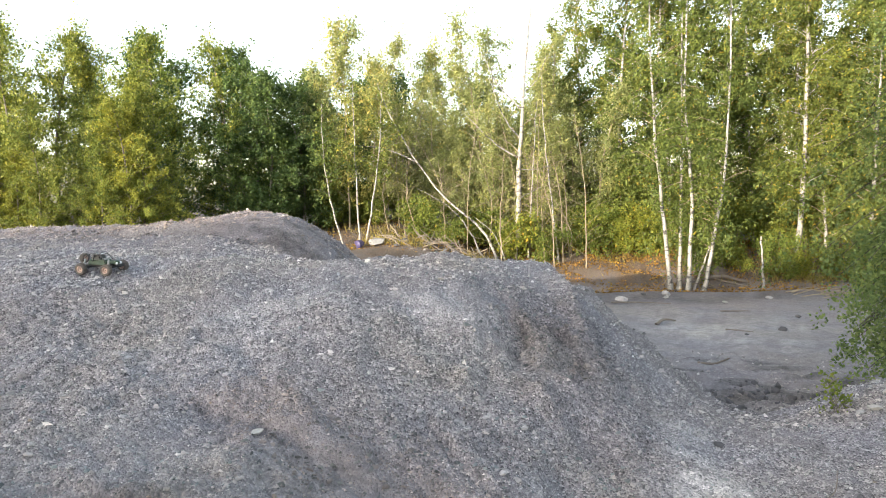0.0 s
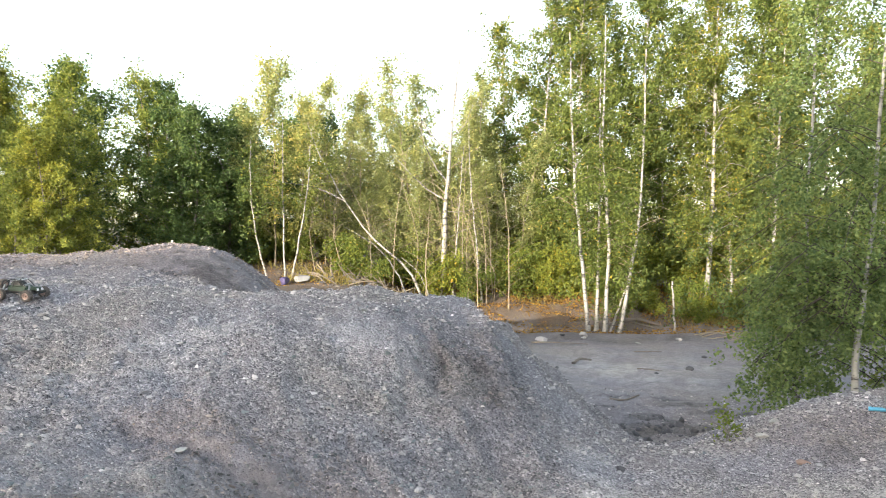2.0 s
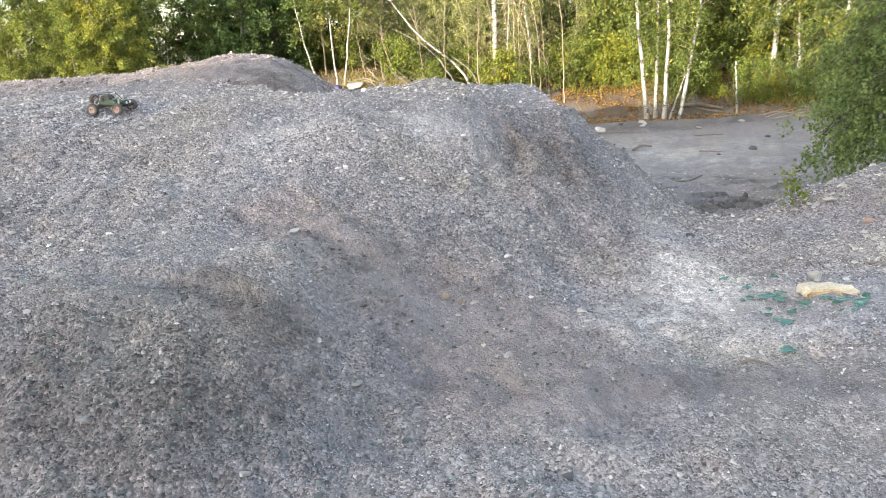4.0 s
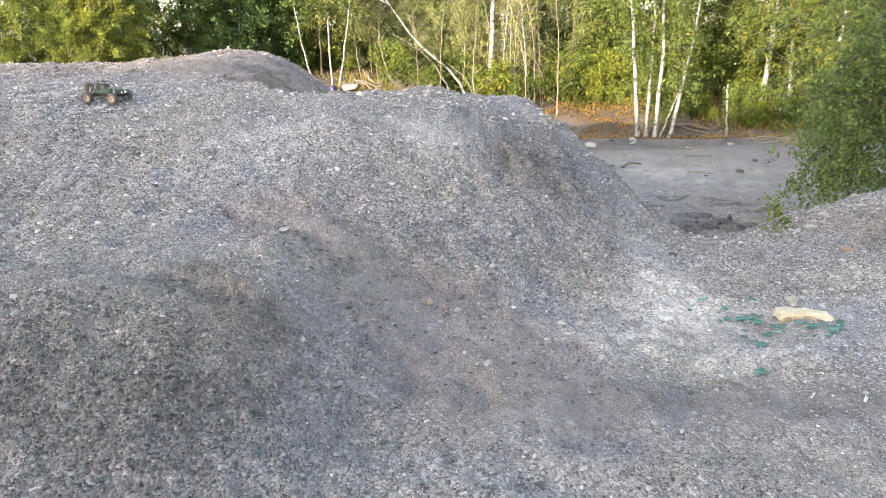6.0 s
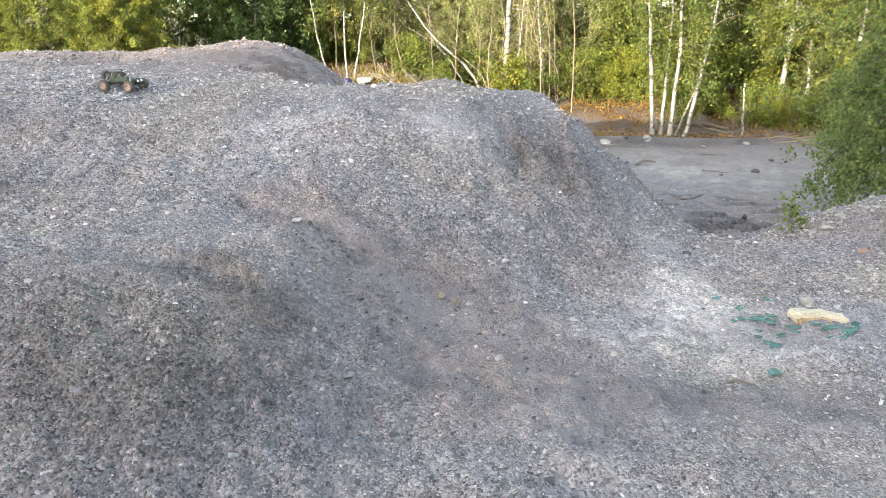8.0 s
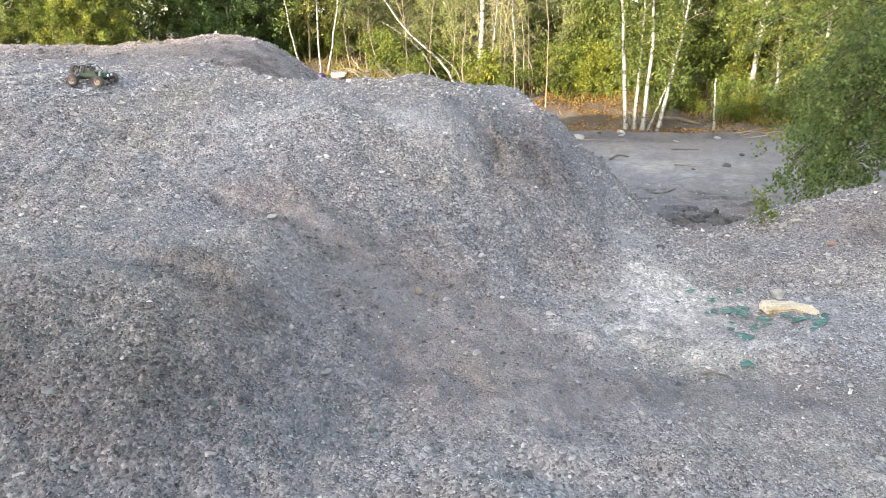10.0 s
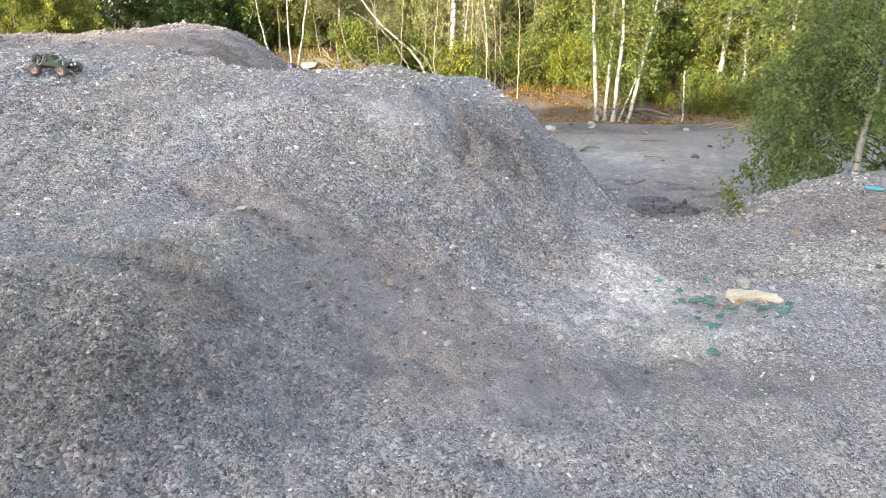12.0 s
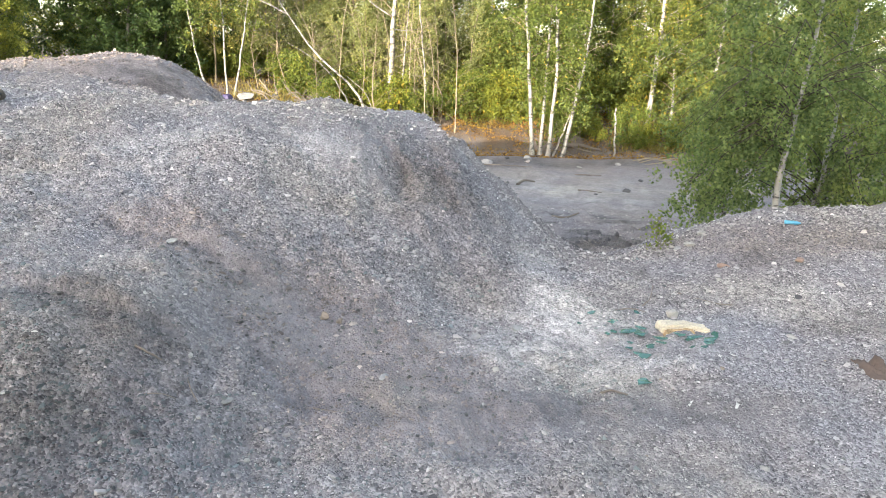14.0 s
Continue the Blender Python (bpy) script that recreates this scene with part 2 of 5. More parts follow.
def thing(name, m, label, category, group=""):
    ob = new(name)
    ob.empty_display_size = 0.1
    ob.matrix_world = m
    return tagged(ob, label, category, group)


def mesh_bm(name, bm, mat, smooth=False):
    me = bpy.data.meshes.new(name)
    for f in bm.faces:
        f.smooth = smooth
    bm.to_mesh(me)
    bm.free()
    me.materials.append(mat)
    return me


def tubes(paths, sides=6):
    """Tapered tubes along lines of points: a list of (points, radii); verts and quads."""
    vs, fs, base = [], [], 0
    ring = np.arange(sides)
    for pts, radii in paths:
        pts = np.asarray(pts, float)
        tang = np.gradient(pts, axis=0)
        tang /= np.linalg.norm(tang, axis=1)[:, None] + 1e-9
        ref = np.where(np.abs(tang[:, 2:3]) > 0.9, [[1.0, 0, 0]], [[0, 0, 1.0]])
        u = np.cross(tang, ref)
        u /= np.linalg.norm(u, axis=1)[:, None] + 1e-9
        v = np.cross(tang, u)
        ang = ring * 2 * np.pi / sides
        r = np.asarray(radii, float)[:, None, None]
        vs.append((pts[:, None] + r * (np.cos(ang)[None, :, None] * u[:, None] + np.sin(ang)[None, :, None] * v[:, None])).reshape(-1, 3))
        for i in range(len(pts) - 1):
            a0 = base + i * sides
            fs.append(np.stack([a0 + ring, a0 + (ring + 1) % sides, a0 + sides + (ring + 1) % sides, a0 + sides + ring], 1))
        base += len(pts) * sides
    return np.concatenate(vs), np.concatenate(fs)


def leaves(centres, size, rng, droop=0.0, width=0.7, up=0.35, simple=True, flat=1.0):
    """Small leaves at the centres, turned every way: pointed triangles far off, folded diamonds near; verts and faces."""
    n = len(centres)
    along = rng.normal(size=(n, 3))
    along[:, 2] = along[:, 2] * flat - droop
    along /= np.linalg.norm(along, axis=1)[:, None]
    nor = rng.normal(size=(n, 3)) + [0, 0, up]
    side = np.cross(nor, along)
    side /= np.linalg.norm(side, axis=1)[:, None] + 1e-9
    nor = np.cross(along, side)
    s = (size * rng.uniform(0.6, 1.3, n))[:, None]
    if simple:
        v = np.stack([centres - along * s * 0.4 + side * s * width * 0.5, centres - along * s * 0.4 - side * s * width * 0.5, centres + along * s * 0.6], 1)
        return v.reshape(-1, 3), np.arange(3 * n).reshape(-1, 3)
    fold = nor * s * 0.10
    v = np.stack([centres - along * s * 0.5, centres + side * s * width * 0.5 + fold, centres + along * s * 0.5, centres - side * s * width * 0.5 + fold], 1)
    return v.reshape(-1, 3), np.arange(4 * n).reshape(-1, 4)


def smooth_line(pts, n):
    """n points along a bent line through a few points."""
    pts = np.asarray(pts, float)
    t = np.linspace(0, len(pts) - 1, n)
    i = np.clip(t.astype(int), 0, len(pts) - 2)
    f = (t - i)[:, None]
    p0, p1, p2, p3 = pts[np.maximum(i - 1, 0)], pts[i], pts[i + 1], pts[np.minimum(i + 2, len(pts) - 1)]
    return 0.5 * (2 * p1 + (p2 - p0) * f + (2 * p0 - 5 * p1 + 4 * p2 - p3) * f**2 + (3 * p1 - p0 - 3 * p2 + p3) * f**3)


# ---------------------------------------------------------------- ground
def ss(a, b, v):
    t = np.clip((v - a) / (b - a), 0, 1)
    return t * t * (3 - 2 * t)


def hash_noise(x, y, seed):
    """Smooth value noise, -1 to 1, on a unit grid."""
    xi, yi = np.floor(x).astype(np.int64), np.floor(y).astype(np.int64)
    fx, fy = x - xi, y - yi
    fx, fy = fx * fx * (3 - 2 * fx), fy * fy * (3 - 2 * fy)

    def corner(i, j):
        h = (i * 374761393 + j * 668265263 + seed * 974634777) & 0xFFFFFFFF
        h = ((h ^ (h >> 13)) * 1274126177) & 0xFFFFFFFF
        return ((h ^ (h >> 16)) & 0xFFFF) / 32767.5 - 1

    top = corner(xi, yi) * (1 - fx) + corner(xi + 1, yi) * fx
    low = corner(xi, yi + 1) * (1 - fx) + corner(xi + 1, yi + 1) * fx
    return top * (1 - fy) + low * fy


def fbm(x, y, scale, octaves, seed, gain=0.5):
    out, amp = 0, 1.0
    for o in range(octaves):
        out = out + amp * hash_noise(x * scale * 2**o + 17.3 * o, y * scale * 2**o - 9.1 * o, seed + o)
        amp *= gain
    return out


def blot(x, y, cx, cy, rx, ry, turn=0.0):
    c, s = math.cos(radians(turn)), math.sin(radians(turn))
    dx, dy = (x - cx) * c + (y - cy) * s, -(x - cx) * s + (y - cy) * c
    return np.exp(-((dx / rx) ** 2) - (dy / ry) ** 2)


def trail(x, y, pts, width):
    """1 along a broken line, falling off to its sides."""
    near = np.full(np.shape(x), 9.0)
    for (ax, ay), (bx, by) in zip(pts[:-1], pts[1:]):
        dx, dy = bx - ax, by - ay
        k = np.clip(((x - ax) * dx + (y - ay) * dy) / (dx * dx + dy * dy), 0, 1)
        near = np.minimum(near, np.hypot(x - ax - k * dx, y - ay - k * dy))
    return np.exp(-((near / width) ** 2))


WASH = [(-1.22, 4.86), (-0.86, 4.56), (-0.48, 4.38), (-0.10, 4.46), (0.25, 4.29), (0.62, 3.84), (0.8, 3.3)]   # washed-out channel down the slope
SLIPS = [[(0.42, 7.0), (0.70, 6.3), (0.85, 5.6)], [(0.80, 7.2), (1.05, 6.6), (1.30, 6.0)], [(1.15, 7.3), (1.40, 6.8), (1.6, 6.3)], [(0.17, 5.05), (0.41, 4.95), (0.62, 4.7)]]   # slips on the flank


# little scarps in the soil: their line (the higher side on its left hand), drop and reach
LEDGES = [([(-1.16, 4.80), (-0.80, 4.66), (-0.47, 4.40), (-0.22, 4.42)], 0.075, 0.16), ([(-0.06, 5.0), (0.06, 5.05), (0.25, 4.72), (0.46, 4.48)], 0.090, 0.13),
          ([(0.37, 5.18), (0.55, 4.98)], 0.053, 0.10), ([(0.64, 6.75), (0.80, 6.42), (0.76, 6.25)], 0.135, 0.14), ([(0.94, 6.62), (1.13, 6.55)], 0.135, 0.13), ([(1.02, 6.2), (1.22, 5.9)], 0.075, 0.12),
          ([(-0.02, 3.66), (0.22, 3.46), (0.42, 3.14)], 0.033, 0.08), ([(-2.20, 6.35), (-1.98, 6.30)], 0.053, 0.10), ([(-2.02, 6.02), (-1.80, 5.98)], 0.060, 0.10), ([(-1.78, 5.78), (-1.56, 5.70)], 0.053, 0.10),
          ([(-1.58, 5.45), (-1.38, 5.36)], 0.053, 0.10), ([(-2.10, 5.72), (-1.95, 5.70)], 0.045, 0.09), ([(1.42, 6.85), (1.40, 7.3), (1.30, 8.0)], 0.200, 0.24),
          ([(-0.98, 3.46), (-0.82, 3.36), (-0.70, 3.40)], 0.075, 0.12), ([(-1.36, 3.66), (-1.20, 3.60), (-1.05, 3.66)], 0.068, 0.12)]


def ledge(x, y, pts, drop, reach):
    """A step in the soil along a broken line, fading to both sides and past its ends."""
    near, side = np.full(np.shape(x), 9.0), np.zeros(np.shape(x))
    for (ax, ay), (bx, by) in zip(pts[:-1], pts[1:]):
        dx, dy = bx - ax, by - ay
        k = np.clip(((x - ax) * dx + (y - ay) * dy) / (dx * dx + dy * dy), 0, 1)
        d = np.hypot(x - ax - k * dx, y - ay - k * dy)
        s = (dx * (y - ay) - dy * (x - ax)) / math.hypot(dx, dy)
        side, near = np.where(d < near, s, side), np.minimum(near, d)
    return drop * np.exp(-near / reach) * (0.5 * np.tanh(side / (0.11 * reach)) - 0.25)


def forms(x, y):
    """The large forms: near slope, spoil mound with its steep flank, back mound, hollow, far bank, and an unseen rise
    added behind to shade the near ground.
    """
    near = -0.17 * ss(0.3, 2.2, x) - 0.10 * ss(5.6, 7.2, y) * ss(4.4, 3.2, x) + 0.34 * ss(3.2, 6.5, x) * ss(4.0, 7.4, y)
    far = -0.93 + (0.55 + 0.40 * ss(1.5, 3.5, x)) * ss(21.8, 26.6, y) + 1.35 * ss(4.5, -2.5, x) * ss(10, 16, y) + 0.28 * blot(x, y, -0.8, 22.9, 1.7, 0.7) + 0.3 * ss(30, 60, y) - 0.10 * ss(18.4, 19.4, y + 0.3 * np.sin(x * 1.3))
    lip = 6.75 + 0.75 * ss(3.0, 5.2, x)
    base = near + (far - near) * ss(lip, lip + 2.6, y)
    left = 0.50 * ss(1.9, 3.5, y) + 0.63 * ss(4.0, 7.4, y)
    right = 1.13 * ss(3.3, 7.4, y)
    wl = ss(0.1, -0.9, x)
    u = -0.90 * (x - 0.6) + 0.43 * (y - 3.4)
    flank = ss(-0.5, 1.75, u)
    back = 1 - ss(8.1, 10.4, y - 3.6 * ss(-1.2, -3.2, x))
    top = right + (left - right) * wl
    top = top - 0.20 * blot(x, y, 1.05, 7.4, 0.55, 0.9)
    top = top + 0.14 * ss(7.6, 10.6, y) * ss(-1.6, -3.4, x)
    z = base + (top - base) * flank * back * ss(1.6, 2.6, y + 0.5 * flank)
    hump = 1.32 * np.exp(-np.abs((x + 2.75) / 1.52) ** 2.6) * np.exp(-np.abs((y - 11.6) / 1.7) ** 2.4)
    hump = np.where(x < -2.75, 1.32 * np.exp(-np.abs((y - 11.6) / 1.7) ** 2.4) * (1 - 0.16 * ss(-2.75, -4.8, x) + 0.03 * np.sin((x + 4.8) * 2.2) * ss(-4.8, -5.2, x) - 0.25 * ss(-5.8, -9, x)), hump)
    z = np.maximum(z, base + (0.28 + hump - base) * ss(0.0, 0.25, hump))
    # unseen rise, its top shaped to keep the low sun off the near slopes
    shade_crest = 11.48 + 1.6 * ss(-39, -33, x) + 0.10 * np.sin(x * 0.5)
    return z + shade_crest * ss(-26, -38, y) * ss(-150, -60, y)


def height(x, y):
    x, y = np.asarray(x, float), np.asarray(y, float)
    z = forms(x, y)
    near = np.exp(-((x / 14) ** 2) - ((y - 6) / 12) ** 2)
    u, v = -0.90 * (x - 0.6) + 0.43 * (y - 3.4), 0.43 * x + 0.90 * y
    z = z + 0.05 * fbm(v * 2.8, u * 0.7, 1.0, 4, 70, 0.55) * ss(-0.6, 0.3, u) * ss(2.0, 1.2, u) * ss(3.6, 4.8, y) * ss(9.5, 8.5, y)
    side = ss(-0.3, 0.3, u) * ss(1.75, 1.1, u) * ss(4.6, 5.8, y) * ss(9.8, 8.6, y)
    z = z + side * (0.045 * fbm(x, y, 3.2, 4, 120, 0.7) - 0.07 * np.abs(fbm(x * 1.3, y, 1.5, 4, 124, 0.6)) + 0.035)
    wx, wy = x + 0.06 * fbm(x, y, 4.0, 2, 131), y + 0.06 * fbm(x, y, 4.0, 2, 133)
    z = z - 0.030 * trail(wx, wy, WASH, 0.09)
    for line in SLIPS:
        z = z - 0.016 * trail(wx, wy, line, 0.06)
    bx, by = x + 0.035 * fbm(x, y, 7.0, 3, 151, 0.6), y + 0.035 * fbm(x, y, 7.0, 3, 153, 0.6)
    for line, drop, reach in LEDGES:
        z = z + ledge(bx, by, line, drop, reach)
    rill = (1 - np.abs(fbm(x * 0.9 + y * 0.5, y * 0.5 - x * 0.3, 1.6, 3, 81))).clip(0, 1) ** 6
    z = z - 0.035 * rill * np.clip(blot(x, y, 0.1, 4.0, 1.1, 1.1) + blot(x, y, 0.9, 6.0, 0.8, 1.3) + 0.5 * blot(x, y, -1.2, 3.0, 0.8, 0.8), 0, 1)
    z = z + 0.11 * blot(x, y, 3.9, 10.4, 2.0, 1.5) * np.abs(fbm(x + 0.4 * y, y * 2.2, 1.6, 3, 60))
    z = z + 0.045 * fbm(x, y, 0.9, 3, 3) * near + 0.040 * fbm(x, y, 3.6, 5, 8, 0.66) * near
    z = z + 0.028 * np.abs(fbm(x * 1.1 + 0.3 * y, y * 2.4, 1.7, 3, 181, 0.6)) * ss(0.8, 0.0, x) * ss(4.2, 5.2, y) * ss(9.5, 8.5, y)
    z = z + 0.011 * np.abs(fbm(x, y, 6.0, 3, 161, 0.6)) * near + 0.006 * fbm(x, y, 15.0, 3, 165, 0.7) * near
    z = z + 0.13 * fbm(x, y, 0.8, 3, 140, 0.6) * ss(21.0, 23.5, y) * ss(1.5, 3.0, x) * ss(30, 27, y)
    return z + 0.10 * fbm(x, y, 0.35, 2, 21) * (1 - near) * ss(-2, 4, y)


def lone(x, y):
    return float(height(np.array([x]), np.array([y]))[0])


def soil_masks(x, y):
    """Where the ground is brown, where pale and where dark (black soil, and shade painted at the back mound), 0 to 1,
    and the wavering that breaks it up.
    """
    wob = 0.5 + 0.5 * fbm(x, y, 1.7, 4, 40, 0.6)
    brown = np.clip(1.3 * blot(x, y, -0.5, 4.45, 1.0, 0.30, -34) + 1.5 * blot(x, y, 0.10, 3.80, 0.66, 0.70) + 1.1 * blot(x, y, 0.5, 3.1, 0.55, 0.5) + 0.7 * blot(x, y, 0.85, 6.4, 0.4, 0.7) + 0.5 * blot(x, y, 1.35, 6.9, 0.3, 0.5)
                    + 0.6 * blot(x, y, 1.2, 5.6, 0.3, 0.8) + 1.5 * blot(x, y, -3.6, 11.4, 3.6, 1.6) + 0.5 * ss(12, 20, y) + 0.45 * ss(8.5, 10.5, y) * ss(1.8, 2.8, x) + 0.7 * blot(x, y, 4.9, 6.7, 1.3, 0.6), 0, 1) * (0.45 + 0.75 * wob)
    pale = np.clip(1.9 * blot(x, y, 1.75, 4.25, 0.75, 0.55) + 1.3 * blot(x, y, 1.9, 5.6, 0.24, 1.2, -8) + 0.6 * blot(x, y, 3.9, 5.2, 1.3, 0.5, 15)
                   + 0.25 * blot(x, y, -2.6, 5.6, 1.6, 0.6, -10) + 0.6 * blot(x, y, -0.5, 6.0, 1.4, 0.5) + 0.2 * blot(x, y, -1.2, 4.0, 0.8, 0.25, 10)
                   + 0.3 * blot(x, y, 2.6, 2.6, 1.0, 0.4) + 0.35 * blot(x, y, 0.5, 2.6, 0.5, 0.3) + 0.55 * blot(x, y, 5.2, 15.0, 3.5, 2.6), 0, 1) * (0.25 + 1.0 * wob)
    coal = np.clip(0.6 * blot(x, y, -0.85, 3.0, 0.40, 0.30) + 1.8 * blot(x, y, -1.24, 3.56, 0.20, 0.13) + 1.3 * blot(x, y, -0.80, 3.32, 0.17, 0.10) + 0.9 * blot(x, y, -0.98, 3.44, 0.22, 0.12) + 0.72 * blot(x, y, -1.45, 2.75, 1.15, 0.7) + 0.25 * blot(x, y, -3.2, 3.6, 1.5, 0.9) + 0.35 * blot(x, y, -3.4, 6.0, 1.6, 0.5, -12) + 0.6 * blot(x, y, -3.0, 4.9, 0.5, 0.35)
                   # black coal in the hollow, a thin dark line along its step
                   + 1.4 * blot(x, y, 3.3, 9.6, 1.4, 1.1, 12) + 1.5 * blot(x, y, 5.0, 10.4, 1.8, 0.6) + 1.5 * blot(x, y, 4.3, 11.6, 1.5, 0.5) + 1.2 * blot(x, y, 4.6, 18.9, 2.2, 0.12, 4) + 1.6 * blot(x, y, 6.5, 20.0, 5.0, 0.85) + 0.95 * blot(x, y, 1.7, 3.3, 0.8, 0.22) + 0.6 * blot(x, y, 4.35, 6.35, 0.35, 0.16) + 0.4 * blot(x, y, 3.7, 4.6, 0.6, 0.2, 10) + 0.3 * blot(x, y, 5.0, 6.9, 1.4, 0.5)
                   # darker at the flank's scarps; painted shade on the back mound's foot and right
                   + 0.9 * blot(x, y, 0.78, 6.42, 0.13, 0.2) + 0.9 * blot(x, y, 1.05, 6.55, 0.18, 0.12) + 0.5 * blot(x, y, 1.05, 6.2, 0.3, 0.7, -15) + 0.45 * blot(x, y, 0.55, 5.0, 0.5, 0.12, 20) + 0.45 * blot(x, y, 1.5, 7.0, 0.2, 0.3) + 1.0 * blot(x, y, -2.6, 10.4, 1.5, 0.30, -6) + 0.5 * blot(x, y, -2.1, 11.2, 0.6, 0.9) + 0.35 * blot(x, y, -4.0, 11.5, 3.6, 1.2), 0, 1) * (0.30 + 1.0 * wob)
    wx, wy = x + 0.22 * fbm(x, y, 3.5, 4, 131, 0.7), y + 0.22 * fbm(x, y, 3.5, 4, 133, 0.7)
    scar = trail(wx, wy, WASH, 0.10) + sum(trail(wx, wy, line, 0.10) for line in SLIPS)
    # darker along the channel and the slips
    coal = coal + 0.36 * scar * wob
    brown = brown + 0.8 * trail(wx, wy, WASH, 0.22) * wob + 0.12 * scar
    streak = ss(0.30, 0.75, 0.5 + 0.6 * fbm(x * 0.9, y * 3.2, 1.3, 4, 90, 0.6))
    coal = np.where((y > 8) & (y < 17), coal * (0.10 + 1.5 * streak), coal)
    bare = ss(-0.15, 0.55, fbm(x, y, 0.75, 3, 55) + 0.35 * fbm(x, y, 3.0, 3, 58)) * 0.55
    worn = 0.7 * blot(x, y, -0.5, 4.40, 0.9, 0.22, -34) + 1.0 * blot(x, y, 0.22, 3.85, 0.55, 0.65) + 0.8 * blot(x, y, 0.5, 3.1, 0.5, 0.45)
    bare = np.maximum(bare, np.clip(1.1 * worn + 1.3 * blot(x, y, 1.75, 3.25, 0.9, 0.30) + 0.8 * blot(x, y, 2.2, 4.3, 0.9, 0.4) + 0.9 * ss(8.5, 10, y) * ss(1.8, 2.6, x), 0, 1))
    fray = 0.5 + 0.35 * fbm(x * 0.8 + 0.3 * y, y * 2.4, 1.6, 5, 171, 0.72) + 0.25 * fbm(x, y, 9.0, 3, 177, 0.6)
    pale = 0.9 * pale * ss(0.15, 0.75, fray + 0.25 * pale)
    bare = bare + 0.06 * ss(0.4, 1.3, x) * ss(7.0, 6.0, y)
    return brown.clip(0, 1), pale.clip(0, 1), coal.clip(0, 1), bare.clip(0, 1)


def build_ground():
    """One sheet in rings round the near slope, out to the horizon, finest where the slopes and the mound lie."""
    near = np.geomspace(1.7, 14.0, 400)
    rings = np.concatenate([np.linspace(0.0, 1.6, 12), near, 14.0 * np.cumprod(np.linspace(1.007, 1.16, 60))])
    fan = np.radians(np.arange(-46.0, 52.0, 0.24))
    turn = np.concatenate([fan, np.linspace(fan[-1], fan[0] + 2 * np.pi, 66)[1:-1]])
    r, a = (g.ravel() for g in np.meshgrid(rings, turn, indexing="ij"))
    x, y = r * np.sin(a), r * np.cos(a)
    z = height(x, y)
    n, k = len(turn), np.arange(len(turn))
    low = (np.arange(len(rings) - 1)[:, None] * n + k).ravel()
    side = (np.arange(len(rings) - 1)[:, None] * n + (k + 1) % n).ravel()
    quads = np.stack([low, side, side + n, low + n], 1)
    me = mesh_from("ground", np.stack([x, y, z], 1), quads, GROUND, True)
    brown, pale, coal, bare = soil_masks(x, y)
    wob = 0.5 + 0.5 * fbm(x, y, 1.7, 4, 40, 0.6)
    litter = np.clip(ss(20.5, 23.5, y + 1.5 * (wob - 0.5)) + ss(12, 15, y) * ss(2.5, 0.5, x), 0, 1) * (0.5 + 0.5 * wob)
    soil = me.color_attributes.new("soil", "FLOAT_COLOR", "POINT")
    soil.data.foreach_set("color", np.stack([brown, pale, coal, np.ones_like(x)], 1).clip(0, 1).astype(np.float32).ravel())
    worn = me.attributes.new("bare", "FLOAT", "POINT")
    worn.data.foreach_set("value", bare.astype(np.float32))
    fall = me.attributes.new("litter", "FLOAT", "POINT")
    fall.data.foreach_set("value", litter.astype(np.float32))
    return tagged(new("ground", me), "grey shale spoil ground with gravel, mounds and a hollow", "ground", kind="structure")


build_ground()

# ---------------------------------------------------------------- gravel
ICO_R = (1 + 5**0.5) / 2
ICO_V = np.array([(-1, ICO_R, 0), (1, ICO_R, 0), (-1, -ICO_R, 0), (1, -ICO_R, 0), (0, -1, ICO_R), (0, 1, ICO_R), (0, -1, -ICO_R), (0, 1, -ICO_R), (ICO_R, 0, -1), (ICO_R, 0, 1), (-ICO_R, 0, -1), (-ICO_R, 0, 1)]) / 1.9
SLAB_V = ICO_V * [1.0, 0.85, 0.5]
OCT_V = np.array([(1, 0, 0), (0, 1, 0), (-1, 0, 0), (0, -1, 0), (0, 0, 1), (0, 0, -1)], float)
OCT_F = np.array([(0, 1, 4), (1, 2, 4), (2, 3, 4), (3, 0, 4), (1, 0, 5), (2, 1, 5), (3, 2, 5), (0, 3, 5)])


def ico_faces():
    bm = bmesh.new()
    for v in ICO_V:
        bm.verts.new(v)
    out = bmesh.ops.convex_hull(bm, input=bm.verts)
    bm.verts.index_update()
    tri = [[v.index for v in f.verts] for f in bm.faces]
    bm.free()
    return np.array(tri)


ICO_F = ico_faces()


def scatter_stones(rng, x, y, size, shape_v, shape_f, sink=0.25):
    n = len(x)
    v = shape_v[None] * rng.uniform(0.65, 1.25, (n, len(shape_v), 1))
    v = v * (size[:, None] * rng.uniform([0.9, 0.6, 0.5], [1.4, 1.0, 1.25], (n, 3)))[:, None]
    a, b = rng.uniform(0, 2 * np.pi, n), rng.normal(0, 0.35, n)
    ca, sa, cb, sb = np.cos(a)[:, None], np.sin(a)[:, None], np.cos(b)[:, None], np.sin(b)[:, None]
    vx, vy, vz = v[..., 0], v[..., 1], v[..., 2]
    vy, vz = vy * cb - vz * sb, vy * sb + vz * cb
    vx, vy = vx * ca - vy * sa, vx * sa + vy * ca
    z = height(x, y) + size * 0.5 * (0.5 - sink)
    out = np.stack([vx + x[:, None], vy + y[:, None], vz + z[:, None]], -1).reshape(-1, 3)
    f = (shape_f[None] + (np.arange(n) * len(shape_v))[:, None, None]).reshape(-1, 3)
    return out, f


